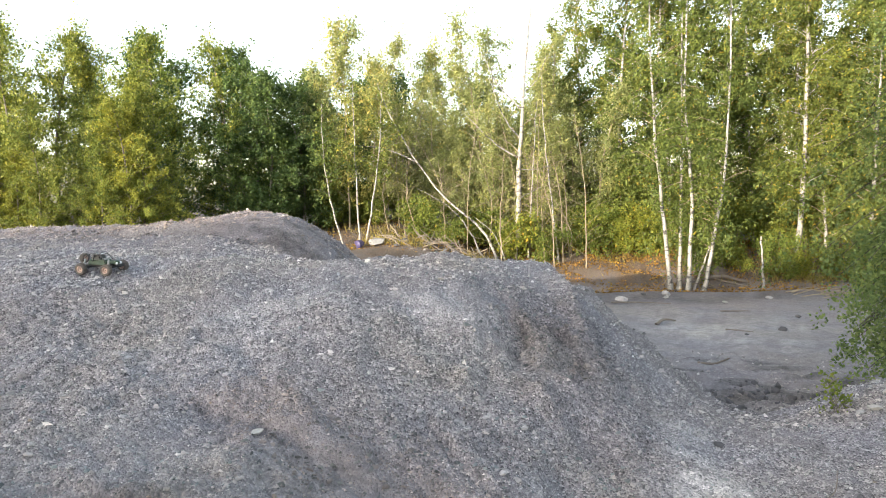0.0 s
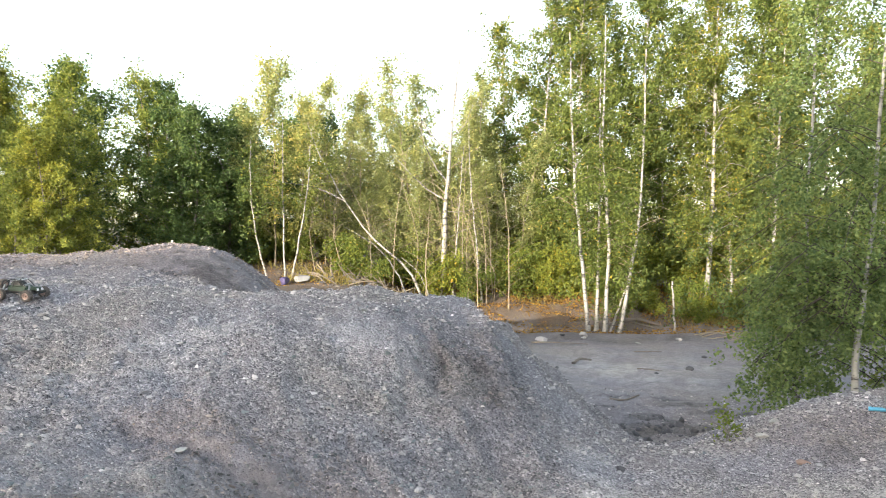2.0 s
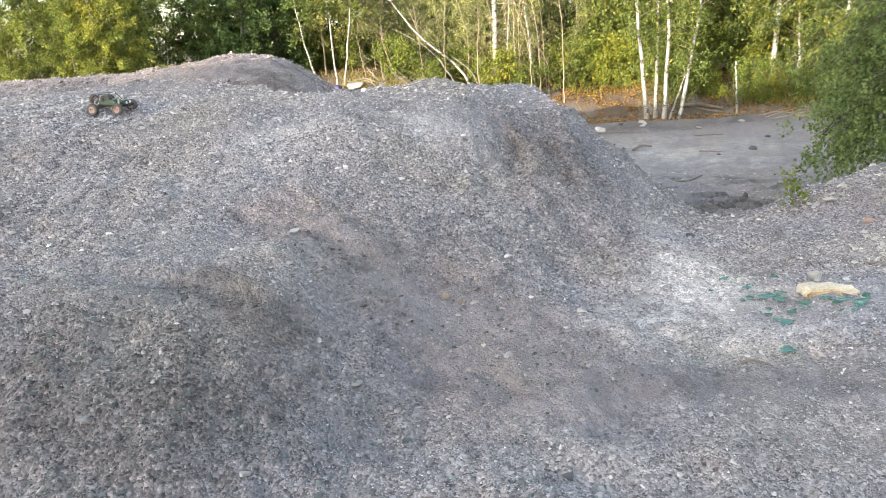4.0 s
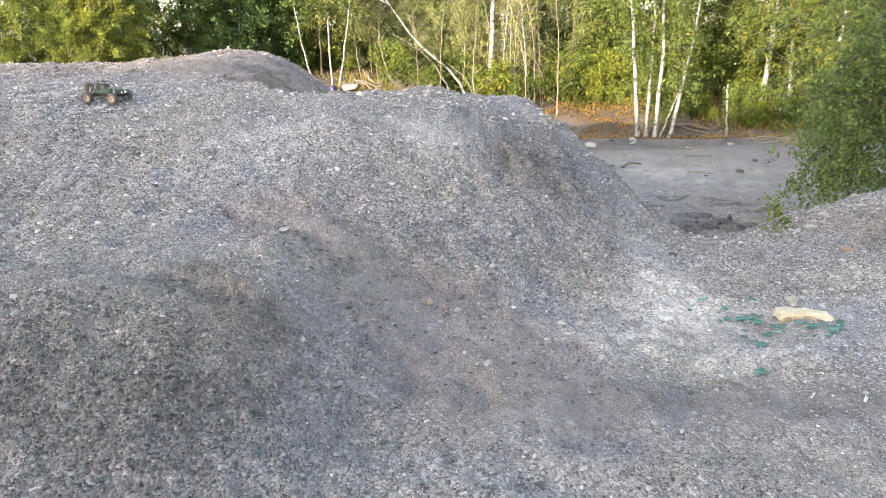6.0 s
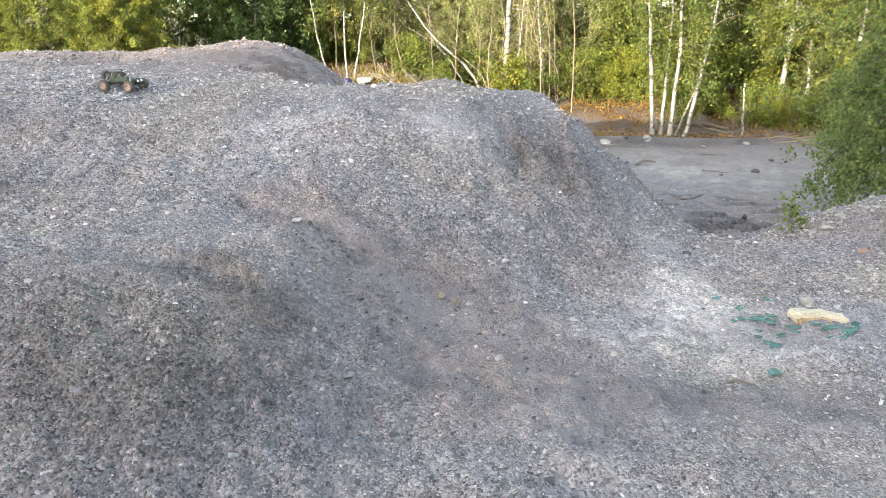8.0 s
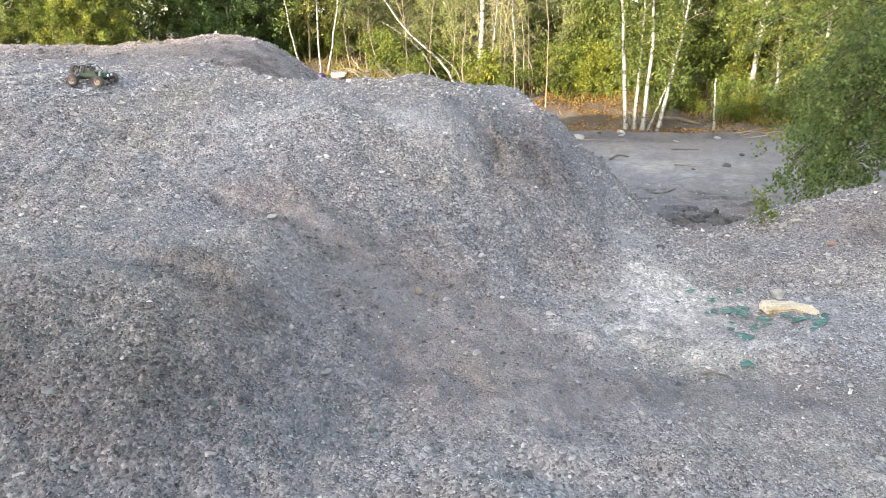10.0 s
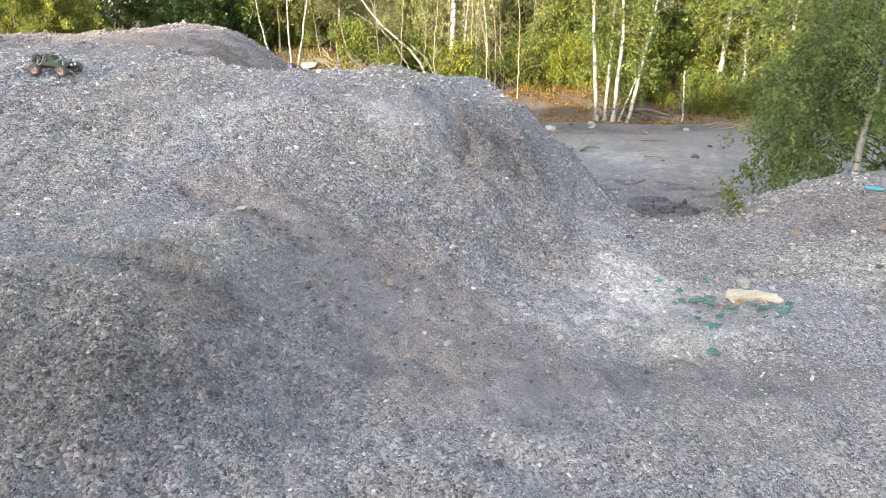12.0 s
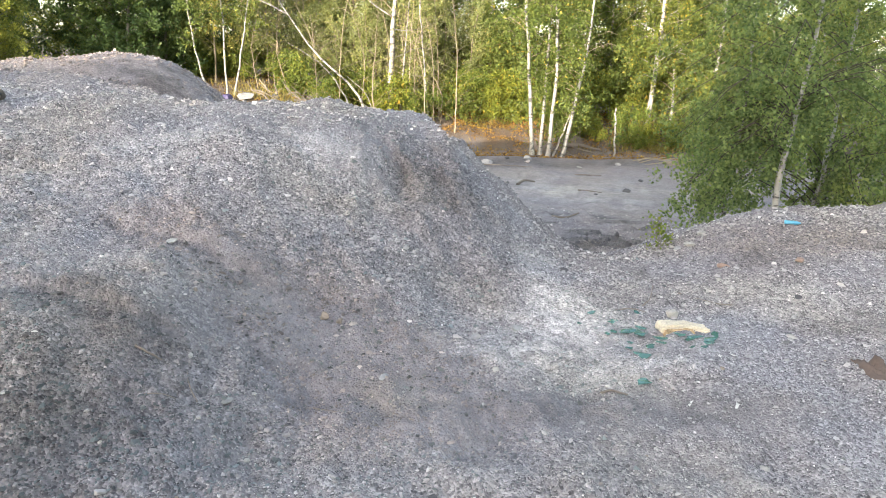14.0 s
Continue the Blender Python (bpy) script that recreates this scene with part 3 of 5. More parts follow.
CHIP_V = np.array([(1, 0, 0), (0, 1, 0), (-1, 0, 0), (0, -1, 0), (0.1, 0.05, 1)], float)
CHIP_F = np.array([(0, 1, 4), (1, 2, 4), (2, 3, 4), (3, 0, 4)])
WEDGE_V = np.array([(1, 0.2, 0), (0.2, 1, 0), (-1, 0.1, 0), (-0.1, -1, 0), (0.5, 0.1, 0.8), (-0.45, 0.05, 0.9)], float)
WEDGE_F = np.array([(0, 1, 4), (1, 5, 4), (1, 2, 5), (2, 3, 5), (3, 4, 5), (3, 0, 4)])


def soil_on(me, x, y, per):
    brown, pale, coal, _ = soil_masks(x, y)
    soil = me.color_attributes.new("soil", "FLOAT_COLOR", "POINT")
    soil.data.foreach_set("color", np.repeat(np.stack([brown, pale, coal, np.ones_like(x)], 1), per, 0).astype(np.float32).ravel())
    return me


def build_gravel():
    """Stone chips: crumbs, wedges and, where they lie near or are large, faceted stones."""
    rng = np.random.default_rng(5)
    n = 272000
    r = np.exp(rng.uniform(np.log(1.9), np.log(13.5), n))
    a = rng.uniform(-0.72, 0.86, n)
    x, y = r * np.sin(a), r * np.cos(a)
    keep = (hash_noise(x * 1.3, y * 1.3, 77) + 0.5 * hash_noise(x * 5, y * 5, 78) + rng.uniform(-1, 1, n)) > -0.75
    keep &= ~((y > 7.6) & (x > 2.3) & (rng.uniform(0, 1, n) < 0.55))
    brown, pale, coal, bare = soil_masks(x, y)
    keep &= rng.uniform(0, 1, n) > 0.66 * bare + 0.15 * coal + 0.45 * pale
    x, y, r = x[keep], y[keep], r[keep]
    slope = blot(x, y, -1.35, 2.75, 1.25, 0.85)
    keep = rng.uniform(0, 1, len(x)) > 0.35 * slope
    x, y, r, slope = x[keep], y[keep], r[keep], slope[keep]
    size = (0.0006 + 0.00112 * r) * (1 - 0.20 * slope) * (1 - 0.18 * ss(0.3, 1.2, x) * ss(7.0, 6.0, y)) * np.exp(rng.exponential(0.27, len(x))).clip(1, 5)
    seen = size / r
    for name, label, pick, shape, faces, sink in (
            ("gravel", "fine grey and white gravel strewn over the ground", seen < 0.0020, CHIP_V, CHIP_F, 0.50),
            ("stone_chips", "angular grey stone chips strewn over the ground", (seen >= 0.0020) & (seen < 0.0050), WEDGE_V, WEDGE_F, 0.42),
            ("rubble", "coarse grey stone chips strewn over the ground", seen >= 0.0050, SLAB_V, ICO_F, 0.25)):
        v, f = scatter_stones(rng, x[pick], y[pick], size[pick].clip(0, 0.030), shape, faces, sink)
        me = soil_on(mesh_from(name, v, f, GRAVEL), x[pick], y[pick], len(shape))
        tagged(new(name, me), label, "gravel", kind="stuff")


def build_coal():
    rng = np.random.default_rng(15)
    n = 600
    x, y = rng.normal(3.7, 1.0, n), rng.normal(9.9, 0.55, n)
    keep = (hash_noise(x * 1.4, y * 4.0, 31) + rng.uniform(-0.5, 0.5, n) > 0.15) & (height(x, y) < -0.45)
    x, y = x[keep], y[keep]
    v, f = scatter_stones(rng, x, y, 0.012 * np.exp(rng.exponential(0.5, len(x))).clip(1, 5), ICO_V, ICO_F)
    tagged(new("coal_rubble", mesh_from("coal_rubble", v, f, DARK_STONE)), "black coal shale rubble on the floor of the hollow", "gravel", kind="stuff")


def build_clods():
    rng = np.random.default_rng(25)
    n = 46000
    r, a = np.exp(rng.uniform(np.log(2.1), np.log(9.0), n)), rng.uniform(-0.68, 0.5, n)
    x, y = r * np.sin(a), r * np.cos(a)
    want = 0.8 * blot(x, y, -1.5, 2.9, 1.3, 0.9) + 1.1 * blot(x, y, 0.9, 6.3, 0.9, 1.5) + 0.5 * blot(x, y, 0.1, 4.4, 0.9, 0.6) + 0.14
    keep = (rng.uniform(0, 1, n) < want * (0.6 + 0.6 * hash_noise(x * 3, y * 3, 12)))
    x, y, r = x[keep], y[keep], r[keep]
    size = (0.0046 * np.exp(rng.exponential(0.34, len(x)))).clip(0, 0.017) * (0.8 + 0.085 * r)
    v, f = scatter_stones(rng, x, y, size, WEDGE_V, WEDGE_F, 0.35)
    me = soil_on(mesh_from("clods", v, f, CLOD), x, y, 6)
    tagged(new("earth_clods", me), "dark crumbly earth clods on the slopes", "earth", kind="stuff")


build_gravel()
build_coal()
build_clods()


# ---------------------------------------------------------------- trees
def stem_tree(name, label, rng, stems, crown, mats, group="", at=None, wiggle=0.022, single=False):
    """A tree from bent stems. stems: (points from the base, base radius, top radius). crown: dict with
    start, limbs, reach, rise, hang, count, leaf, spread; None for a bare tree. mats: bark, leaf."""
    ob = thing(name, at or Matrix(), label, "tree", group)
    limb_paths, centres = [], []
    for pts, r0, r1 in stems:
        line = smooth_line(pts, 14)
        line[1:-1] += rng.normal(0, wiggle, (12, 3)) * [0.6, 0.6, 0.1]
        t = np.linspace(0, 1, 14)
        radii = r0 + (r1 - r0) * t
        radii[0] *= 1.35
        v, f = tubes([(line, radii)], 6)
        part("trunk", mesh_from("trunk", v, f, mats[0], True), ob)
        length = np.linalg.norm(line[-1] - line[0])
        if not crown:
            continue
        for k in range(crown["limbs"]):
            s = crown["start"] + (1 - crown["start"]) * ((k + rng.uniform(0, 1)) / crown["limbs"])
            p = np.array([np.interp(s, t, line[:, i]) for i in range(3)])
            az = rng.uniform(0, 2 * np.pi)
            if s < crown.get("low", 0):
                az = rng.normal(math.pi * 0.95, 0.5)
            shape = crown.get("shape", 0.5)
            reach = crown["reach"] * rng.uniform(0.55, 1.15) * ((1 - s) * (1 - shape) * 1.6 + shape * math.sin(math.pi * min(1, max(0.06, (s - crown["start"]) / (1 - crown["start"]) * 0.85 + 0.12))) + 0.08)
            if s < crown.get("low", 0):
                reach *= 0.62
            rise = crown["rise"] * rng.uniform(0.6, 1.3)
            d = np.array([math.cos(az), math.sin(az), rise])
            q1 = p + d * reach * 0.5
            q2 = p + d * reach * np.array([1, 1, 0.75]) + [0, 0, -crown["hang"] * reach]
            bend = smooth_line([p, q1, q2], 5)
            limb_paths.append((bend, np.linspace(max(0.006, r0 * 0.30 * (1 - 0.7 * s)), 0.003, 5)))
            m = max(3, int(crown["count"] / (crown["limbs"] * len(stems)) * rng.uniform(0.5, 1.5) * (0.35 + reach / crown["reach"]) * (0.42 if s < crown.get("low", 0) else 1)))
            twigs = crown.get("twigs", 7)
            u = rng.beta(1.5, 1.0, twigs)
            twig = rng.integers(0, twigs, m)
            foot = np.stack([np.interp(u, np.linspace(0, 1, 5), bend[:, i]) for i in range(3)], 1)
            tip = foot + rng.normal(0, crown["spread"] * 1.5, (twigs, 3)) * (0.5 + u)[:, None]
            tip[:, 2] -= crown["hang"] * rng.uniform(0.3, 1.2, twigs)
            w = rng.uniform(0, 1, m)[:, None] ** 0.8
            pos = foot[twig] * (1 - w) + tip[twig] * w
            pos[:, 2] -= 0.25 * crown["hang"] * (w[:, 0] - w[:, 0] ** 2)
            centres.append(pos + rng.normal(0, crown["spread"] * 0.42, (m, 3)))
    limb_mat = mats[2] if len(mats) > 2 else mats[0]
    if limb_paths and single:
        for path in limb_paths:
            v, f = tubes([path], 5)
            part("limb", mesh_from("limb", v, f, limb_mat, True), ob)
    elif limb_paths:
        v, f = tubes(limb_paths, 3)
        tagged(part("branchwork", mesh_from("branchwork", v, f, limb_mat, True), ob), kind="stuff")
    if centres:
        c = np.concatenate(centres)
        c = c[c[:, 2] > 0.03]
        v, f = leaves(c, crown["leaf"], rng, crown["hang"], simple=not single)
        part("crown", mesh_from("crown", v, f, mats[1]), ob)
    return ob


def place(ob, x, y, turn=0.0, size=1.0, lean=0.0):
    ob.matrix_world = Matrix.Translation((x, y, lone(x, y) - 0.06)) @ pose(0, 0, 0, lean, 0, turn) @ Matrix.Scale(size, 4)


def spread_copies(templates, spots, rng):
    """The first spots take the templates themselves, the rest copies of them."""
    for k, (x, y, size) in enumerate(spots):
        ob = templates[k % len(templates)]
        m = Matrix.Translation((x, y, lone(x, y) - 0.06)) @ pose(0, 0, 0, rng.uniform(-3, 3), rng.uniform(-3, 3), rng.uniform(0, 360)) @ Matrix.Scale(size, 4)
        if k < len(templates):
            ob.matrix_world = m
        else:
            copy_thing(ob, m @ Matrix.Scale(1 / ob.scale[0], 4))


def straight(rng, h, lean=0.4):
    return [(0, 0, 0), (rng.normal(0, lean * 0.3), rng.normal(0, lean * 0.3), h * 0.5), (rng.normal(0, lean), rng.normal(0, lean), h)]


rng = np.random.default_rng(11)
aspen = [stem_tree("aspen", "bushy young aspen with yellow-green leaves down to the ground", rng, [(straight(rng, 7.0), 0.07, 0.012)],
         dict(start=0.03, limbs=54, reach=1.6, rise=0.75, hang=0.0, count=14500, leaf=0.096, spread=0.20, shape=0.35), (BARK, LEAF_ASPEN), "belt of aspens") for _ in range(3)]
# trees in deep shade, painted by darker leaves instead of less light
alder = [stem_tree("alder", "tall tree with dense dark green foliage, darkened as if in deep shade", rng, [(straight(rng, 7.6), 0.09, 0.015)],
         dict(start=0.03, limbs=50, reach=1.9, rise=0.65, hang=0.0, count=11000, leaf=0.135, spread=0.22, shape=0.4), (BARK, LEAF_SHADED), "dark alders") for _ in range(2)]
slim = [stem_tree("slender_birch", "slender young birch with a thin pale crown", rng, [(straight(rng, 7.2, 0.5), 0.036, 0.008)],
        dict(start=0.16, limbs=46, reach=1.05, rise=0.9, hang=0.1, count=8600, leaf=0.085, spread=0.18, shape=0.45), (TWIG, LEAF_SPARSE), "thin birches") for _ in range(3)]
tall = [stem_tree("birch", "tall leafy birch with a white trunk", rng, [(straight(rng, 11.0, 0.5), 0.075, 0.015)],
        dict(start=0.12, limbs=60, reach=1.9, rise=0.6, hang=0.3, count=17500, leaf=0.103, spread=0.22, shape=0.5), (BIRCH, LEAF_BIRCH, TWIG), "birch wood") for _ in range(3)]
shrub = [stem_tree("shrub", "low leafy shrub with green and yellow leaves", rng, [(straight(rng, 1.6, 0.4), 0.02, 0.006) for _ in range(3)],
         dict(start=0.05, limbs=10, reach=0.8, rise=0.8, hang=0.0, count=3300, leaf=0.094, spread=0.17, shape=0.5), (BARK, LEAF_SHRUB), "undergrowth") for _ in range(2)]

spots = [(-21 + 1.45 * k + rng.uniform(-0.5, 0.5), 19.5 + rng.uniform(0, 2.2) + 0.10 * k, rng.uniform(0.74, 0.92) - 0.014 * k) for k in range(10)]
spots += [(-20 + 1.2 * k + rng.uniform(-0.4, 0.4), 18.8 + rng.uniform(0, 1.6), rng.uniform(0.36, 0.62)) for k in range(11)]
spots += [(-23 + 1.9 * k + rng.uniform(-0.6, 0.6), 24 + rng.uniform(0, 2.5), rng.uniform(1.06, 1.22) - 0.034 * k) for k in range(9)]
spread_copies(aspen, spots, rng)
spots = [(-5.7, 23.4, 0.68), (-4.8, 24.6, 0.62), (-6.8, 25.0, 0.74), (-4.0, 26.4, 0.58), (-7.8, 26.8, 0.82), (-5.2, 25.6, 0.66), (-6.1, 24.0, 0.66), (-4.6, 27.6, 0.66), (-5.6, 28.5, 0.74), (-3.4, 30, 0.68), (-10.5, 28, 0.80)]
spots += [(-26 + 4.4 * k, 33 + rng.uniform(-1.5, 3), rng.uniform(0.85, 1.05)) for k in range(4)]
spots += [(-4 + 2.3 * k, 33 + rng.uniform(-1.5, 2), rng.uniform(0.72, 0.85)) for k in range(6)]
spots += [(9 + 4.0 * k, 34 + rng.uniform(-1.5, 3), rng.uniform(1.05, 1.2) - 0.07 * k) for k in range(6)]
spread_copies(alder, spots, rng)
spots = [(-4.3, 25.2, 0.95), (-3.3, 24.8, 0.98), (-2.5, 25.6, 0.88), (-1.6, 26.6, 0.80), (-0.6, 27, 0.78), (0.3, 27.5, 0.95), (1.2, 26.8, 1.08), (2.0, 27.6, 1.12), (2.9, 26.6, 1.0),
         (3.6, 27.4, 1.02), (4.2, 28.4, 0.9), (1.7, 25.6, 0.7), (3.3, 25.4, 0.62), (0.6, 25.6, 0.55), (-0.3, 25.8, 0.6), (3.9, 28.0, 0.66), (-1.2, 29.5, 0.92), (1.0, 30, 1.0), (3.0, 31, 1.0), (5.0, 29, 0.9), (-2.7, 29, 0.9),
         (-3.9, 26.5, 0.75), (-1.9, 27.8, 0.6), (0.0, 28.6, 0.62), (2.4, 29, 0.7), (4.6, 27.8, 0.75), (1.5, 28.2, 0.6), (-0.9, 31, 0.8), (4.0, 29.8, 0.95), (5.6, 27.2, 0.8)]
spread_copies(slim, spots, rng)
spots = [(6.4, 28.2, 1.05), (8.2, 27.8, 1.08), (9.7, 27.0, 1.05), (10.9, 26.8, 1.0), (11.9, 25.6, 1.0), (12.8, 22.8, 0.95), (13.8, 24.6, 0.98), (15.2, 22.6, 0.92), (14.4, 27.2, 1.1), (16.2, 25.4, 1.05), (12.2, 24.2, 0.8), (5.2, 29.0, 0.95), (7.4, 27.4, 1.1),
         (9.6, 28.0, 1.1), (12.4, 28.2, 0.98), (15.8, 27, 0.82), (17.6, 24, 0.76), (19.6, 26, 0.85), (16.6, 19.6, 0.82), (22, 23, 0.9), (14.4, 19.8, 0.72), (18.4, 20.6, 0.85)]
spread_copies(tall, spots, rng)
spots = [(4.2 + 1.15 * k + rng.uniform(-0.4, 0.4), 27.6 + rng.uniform(0, 2.0) - 0.9 * max(0, min(k - 3, 4)), rng.uniform(0.8, 1.5)) for k in range(13)]
spots += [(-4.6 + 0.42 * k + rng.uniform(-0.4, 0.4), 24.0 + rng.uniform(0, 3.2), rng.uniform(0.4, 0.95)) for k in range(20)]

spots += [(3.9 + 0.5 * k + rng.uniform(-0.3, 0.3), 25.0 + rng.uniform(0, 1.4), rng.uniform(0.45, 1.0)) for k in range(15)]
spots += [(8.2 + 0.55 * k + rng.uniform(-0.3, 0.3), 23.6 - 0.25 * k + rng.uniform(0, 0.8), rng.uniform(0.35, 0.75)) for k in range(8)]
spots += [(11.5 + 1.3 * k, 19.5 + rng.uniform(-1, 1.5), rng.uniform(0.7, 1.2)) for k in range(5)]
spread_copies(shrub, spots, rng)

lush = dict(start=0.27, limbs=20, reach=1.25, rise=0.6, hang=0.35, count=17000, leaf=0.085, spread=0.2, shape=0.6)


def standing(name, label, stems, crown, mats, x, y, **more):
    ob = stem_tree(name, label, rng, stems, crown, mats, **more)
    place(ob, x, y)
    return ob


# five birch stems from one stool beside the hollow
standing("birch_clump", "clump of white birch stems growing from one root", [
    ([(-0.40, 0.0, 0), (-0.69, 0.0, 2.84), (-0.89, 0.1, 4.95), (-1.05, 0.2, 9.0)], 0.068, 0.02),
    ([(-0.10, 0.2, 0), (-0.07, 0.2, 2.0), (-0.06, 0.2, 4.2), (-0.05, 0.3, 8.0)], 0.065, 0.02),
    ([(0.06, -0.1, 0), (0.14, -0.1, 2.1), (0.08, -0.1, 3.75), (-0.04, 0, 5.3), (-0.02, 0, 9.5)], 0.068, 0.02),
    ([(0.46, -0.2, 0), (0.78, -0.2, 1.8), (1.05, -0.2, 3.6), (1.20, -0.1, 8.5)], 0.068, 0.02),
    ([(0.30, 0.1, 0), (0.58, 0.1, 0.9), (0.85, 0.2, 1.75), (1.0, 0.2, 3.0)], 0.04, 0.012)], lush, (BIRCH, LEAF_BIRCH, TWIG), 6.81, 21.5)

# white birch with long bare branches
bare = standing("dead_birch", "white birch with long bare branches and few leaves", [
    ([(0, 0, 0), (0.02, 0, 2.4), (0.14, 0, 4.3), (0.33, 0, 6.9), (0.46, 0, 8.2)], 0.115, 0.02),
    ([(0.0, 0, 3.3), (-0.8, 0.0, 3.8), (-1.75, 0.1, 4.8)], 0.035, 0.008),
    ([(0.13, 0, 4.9), (-0.63, 0.1, 5.75), (-1.2, 0.1, 6.85)], 0.035, 0.008),
    ([(0.08, 0, 3.9), (-0.5, -0.2, 4.7), (-0.95, -0.3, 5.9)], 0.028, 0.006),
    ([(0.2, 0, 5.4), (0.7, 0.1, 5.9), (1.0, 0.1, 6.7)], 0.022, 0.006),
    ([(0.05, 0, 2.9), (0.7, 0.1, 2.9), (1.5, 0.2, 3.2)], 0.018, 0.005),
    ([(0.03, 0, 1.9), (0.8, 0.1, 2.3), (1.5, 0.1, 2.3)], 0.018, 0.005)], dict(start=0.3, limbs=9, reach=0.8, rise=0.7, hang=0.0, count=260, leaf=0.07, spread=0.15), (BIRCH, LEAF_SPARSE, TWIG), 2.32, 25.0)
for x, y, stems in ((2.63, 24.6, [([(0, 0, 0), (0.10, 0, 2.0), (0.2, 0, 3.7), (0.3, 0.1, 5.2)], 0.034, 0.008)]),
                    (3.61, 24.6, [([(0, 0, 0), (-0.23, 0, 2.4), (-0.45, 0, 4.4), (-0.5, 0.1, 6.2)], 0.040, 0.008)])):
    standing("bare_birch", "thin leafless birch pole with fine twigs", stems, dict(start=0.25, limbs=22, reach=0.9, rise=0.45, hang=0.0, count=260, leaf=0.07, spread=0.12), (BIRCH, LEAF_SPARSE, TWIG), x, y, group="bare birch poles")
standing("leaning_birch", "dead birch leaning over with bare forked branches", [
    ([(0, 0, 0), (-0.56, 0, 1.15), (-1.66, 0, 2.1), (-2.66, 0, 3.4), (-3.46, 0, 4.9), (-3.8, 0, 5.8)], 0.052, 0.010),
    ([(-2.62, 0, 3.32), (-3.55, 0.1, 3.72), (-4.5, 0.1, 3.85)], 0.035, 0.008),
    ([(-0.4, 0.1, 0), (-1.0, 0.1, 1.2), (-1.75, 0.1, 1.98), (-2.6, 0.2, 2.45)], 0.036, 0.007),
    ([(0.25, 0, 0), (-0.1, 0, 0.9), (-0.75, 0, 1.5)], 0.028, 0.008)], None, (BIRCH, LEAF_SPARSE), 1.59, 24.0, wiggle=0.03)
for x, y, stem in ((-3.25, 23.0, [(0, 0, 0), (-0.33, 0, 1.25), (-0.53, 0, 2.6), (-0.6, 0.1, 4.4)]), (-2.80, 23.3, [(0, 0, 0), (-0.03, 0, 1.7), (-0.08, 0, 2.9), (-0.1, 0, 5.0)]),
                   (-2.58, 23.2, [(0, 0, 0), (0.26, 0, 1.4), (0.49, 0, 3.0), (0.6, 0, 4.8)])):
    standing("young_birch", "young birch with a bent white stem and leafy top", [(stem, 0.036, 0.010)], dict(start=0.42, limbs=18, reach=0.9, rise=0.7, hang=0.1, count=1500, leaf=0.08, spread=0.16), (BIRCH, LEAF_BIRCH), x, y, group="young birches")
standing("birch", "tall leafy birch with a white trunk", [([(0, 0, 0), (0.24, 0, 3.7), (0.30, 0.1, 7.7), (0.35, 0.1, 11)], 0.10, 0.02)], dict(lush, count=14000, limbs=40, reach=1.6, start=0.2), (BIRCH, LEAF_BIRCH), 11.13, 24.0)
standing("snag", "short dead birch stub without branches", [([(0, 0, 0), (-0.06, 0, 0.8), (-0.10, 0, 1.55)], 0.036, 0.026)], None, (BIRCH, LEAF_BIRCH), 9.16, 21.7)
for k in range(34):
    x, y = rng.uniform(-2.4, 4.6), rng.uniform(23.6, 26.8)
    standing("bare_sapling", "thin leafless sapling with pale twigs", [(straight(rng, rng.uniform(2.2, 5.6), 0.5), rng.uniform(0.014, 0.026), 0.005)], dict(start=0.12, limbs=24, reach=0.85, rise=0.7, hang=0.0, count=120, leaf=0.06, spread=0.12), (TWIG, LEAF_SPARSE), x, y, group="bare saplings")

# the young birch that leans over the ridge, its leaves hanging to the ground
near_crown = dict(start=0.2, limbs=60, reach=1.7, rise=0.5, hang=0.50, count=27000, leaf=0.047, spread=0.125, shape=0.55, twigs=9)
hanging = "young birch with hanging dark green leaves behind the ridge"
for x, y, stem, r, more in ((5.72, 8.3, [(0, 0, 0), (0.03, 0, 0.72), (0.12, 0, 1.36), (0.26, 0.1, 2.05), (0.6, 0.3, 5.0), (0.66, 0.3, 5.8)], 0.045, dict(start=0.23, low=0.40, count=42000, limbs=96, reach=1.8)),
                            (5.50, 8.95, [(0, 0, 0), (-0.08, 0, 0.7), (0.0, 0, 1.6), (0.15, 0.1, 4.4), (0.2, 0.1, 6.0)], 0.036, dict(count=17000, start=0.13, low=0.34, reach=0.9)),
                            (7.2, 9.6, [(0, 0, 0), (0.1, 0, 0.9), (0.2, 0, 2.0), (0.35, 0.1, 4.6), (0.45, 0.1, 5.6)], 0.045, dict(start=0.14, count=24000, leaf=0.058, reach=1.9)),
                            (8.7, 9.4, [(0, 0, 0), (0.1, 0, 0.9), (0.1, 0, 2.0), (0.2, 0.1, 4.4), (0.3, 0.1, 5.4)], 0.045, dict(start=0.18, count=15000, leaf=0.062))):
    standing("ridge_birch", hanging, [(stem, r, 0.01)], dict(near_crown, **more), (BIRCH, LEAF_NEAR, DARK_TWIG), x, y, single=True, group="birches behind the ridge")
standing("sprout", "small bright green birch sprout at the lip of the hollow", [(straight(rng, 0.40, 0.04), 0.006, 0.002) for _ in range(2)], dict(start=0.1, limbs=9, reach=0.16, rise=0.7, hang=0.0, count=230, leaf=0.040, spread=0.035), (BARK, LEAF_SPROUT), 3.66, 7.22, single=True)


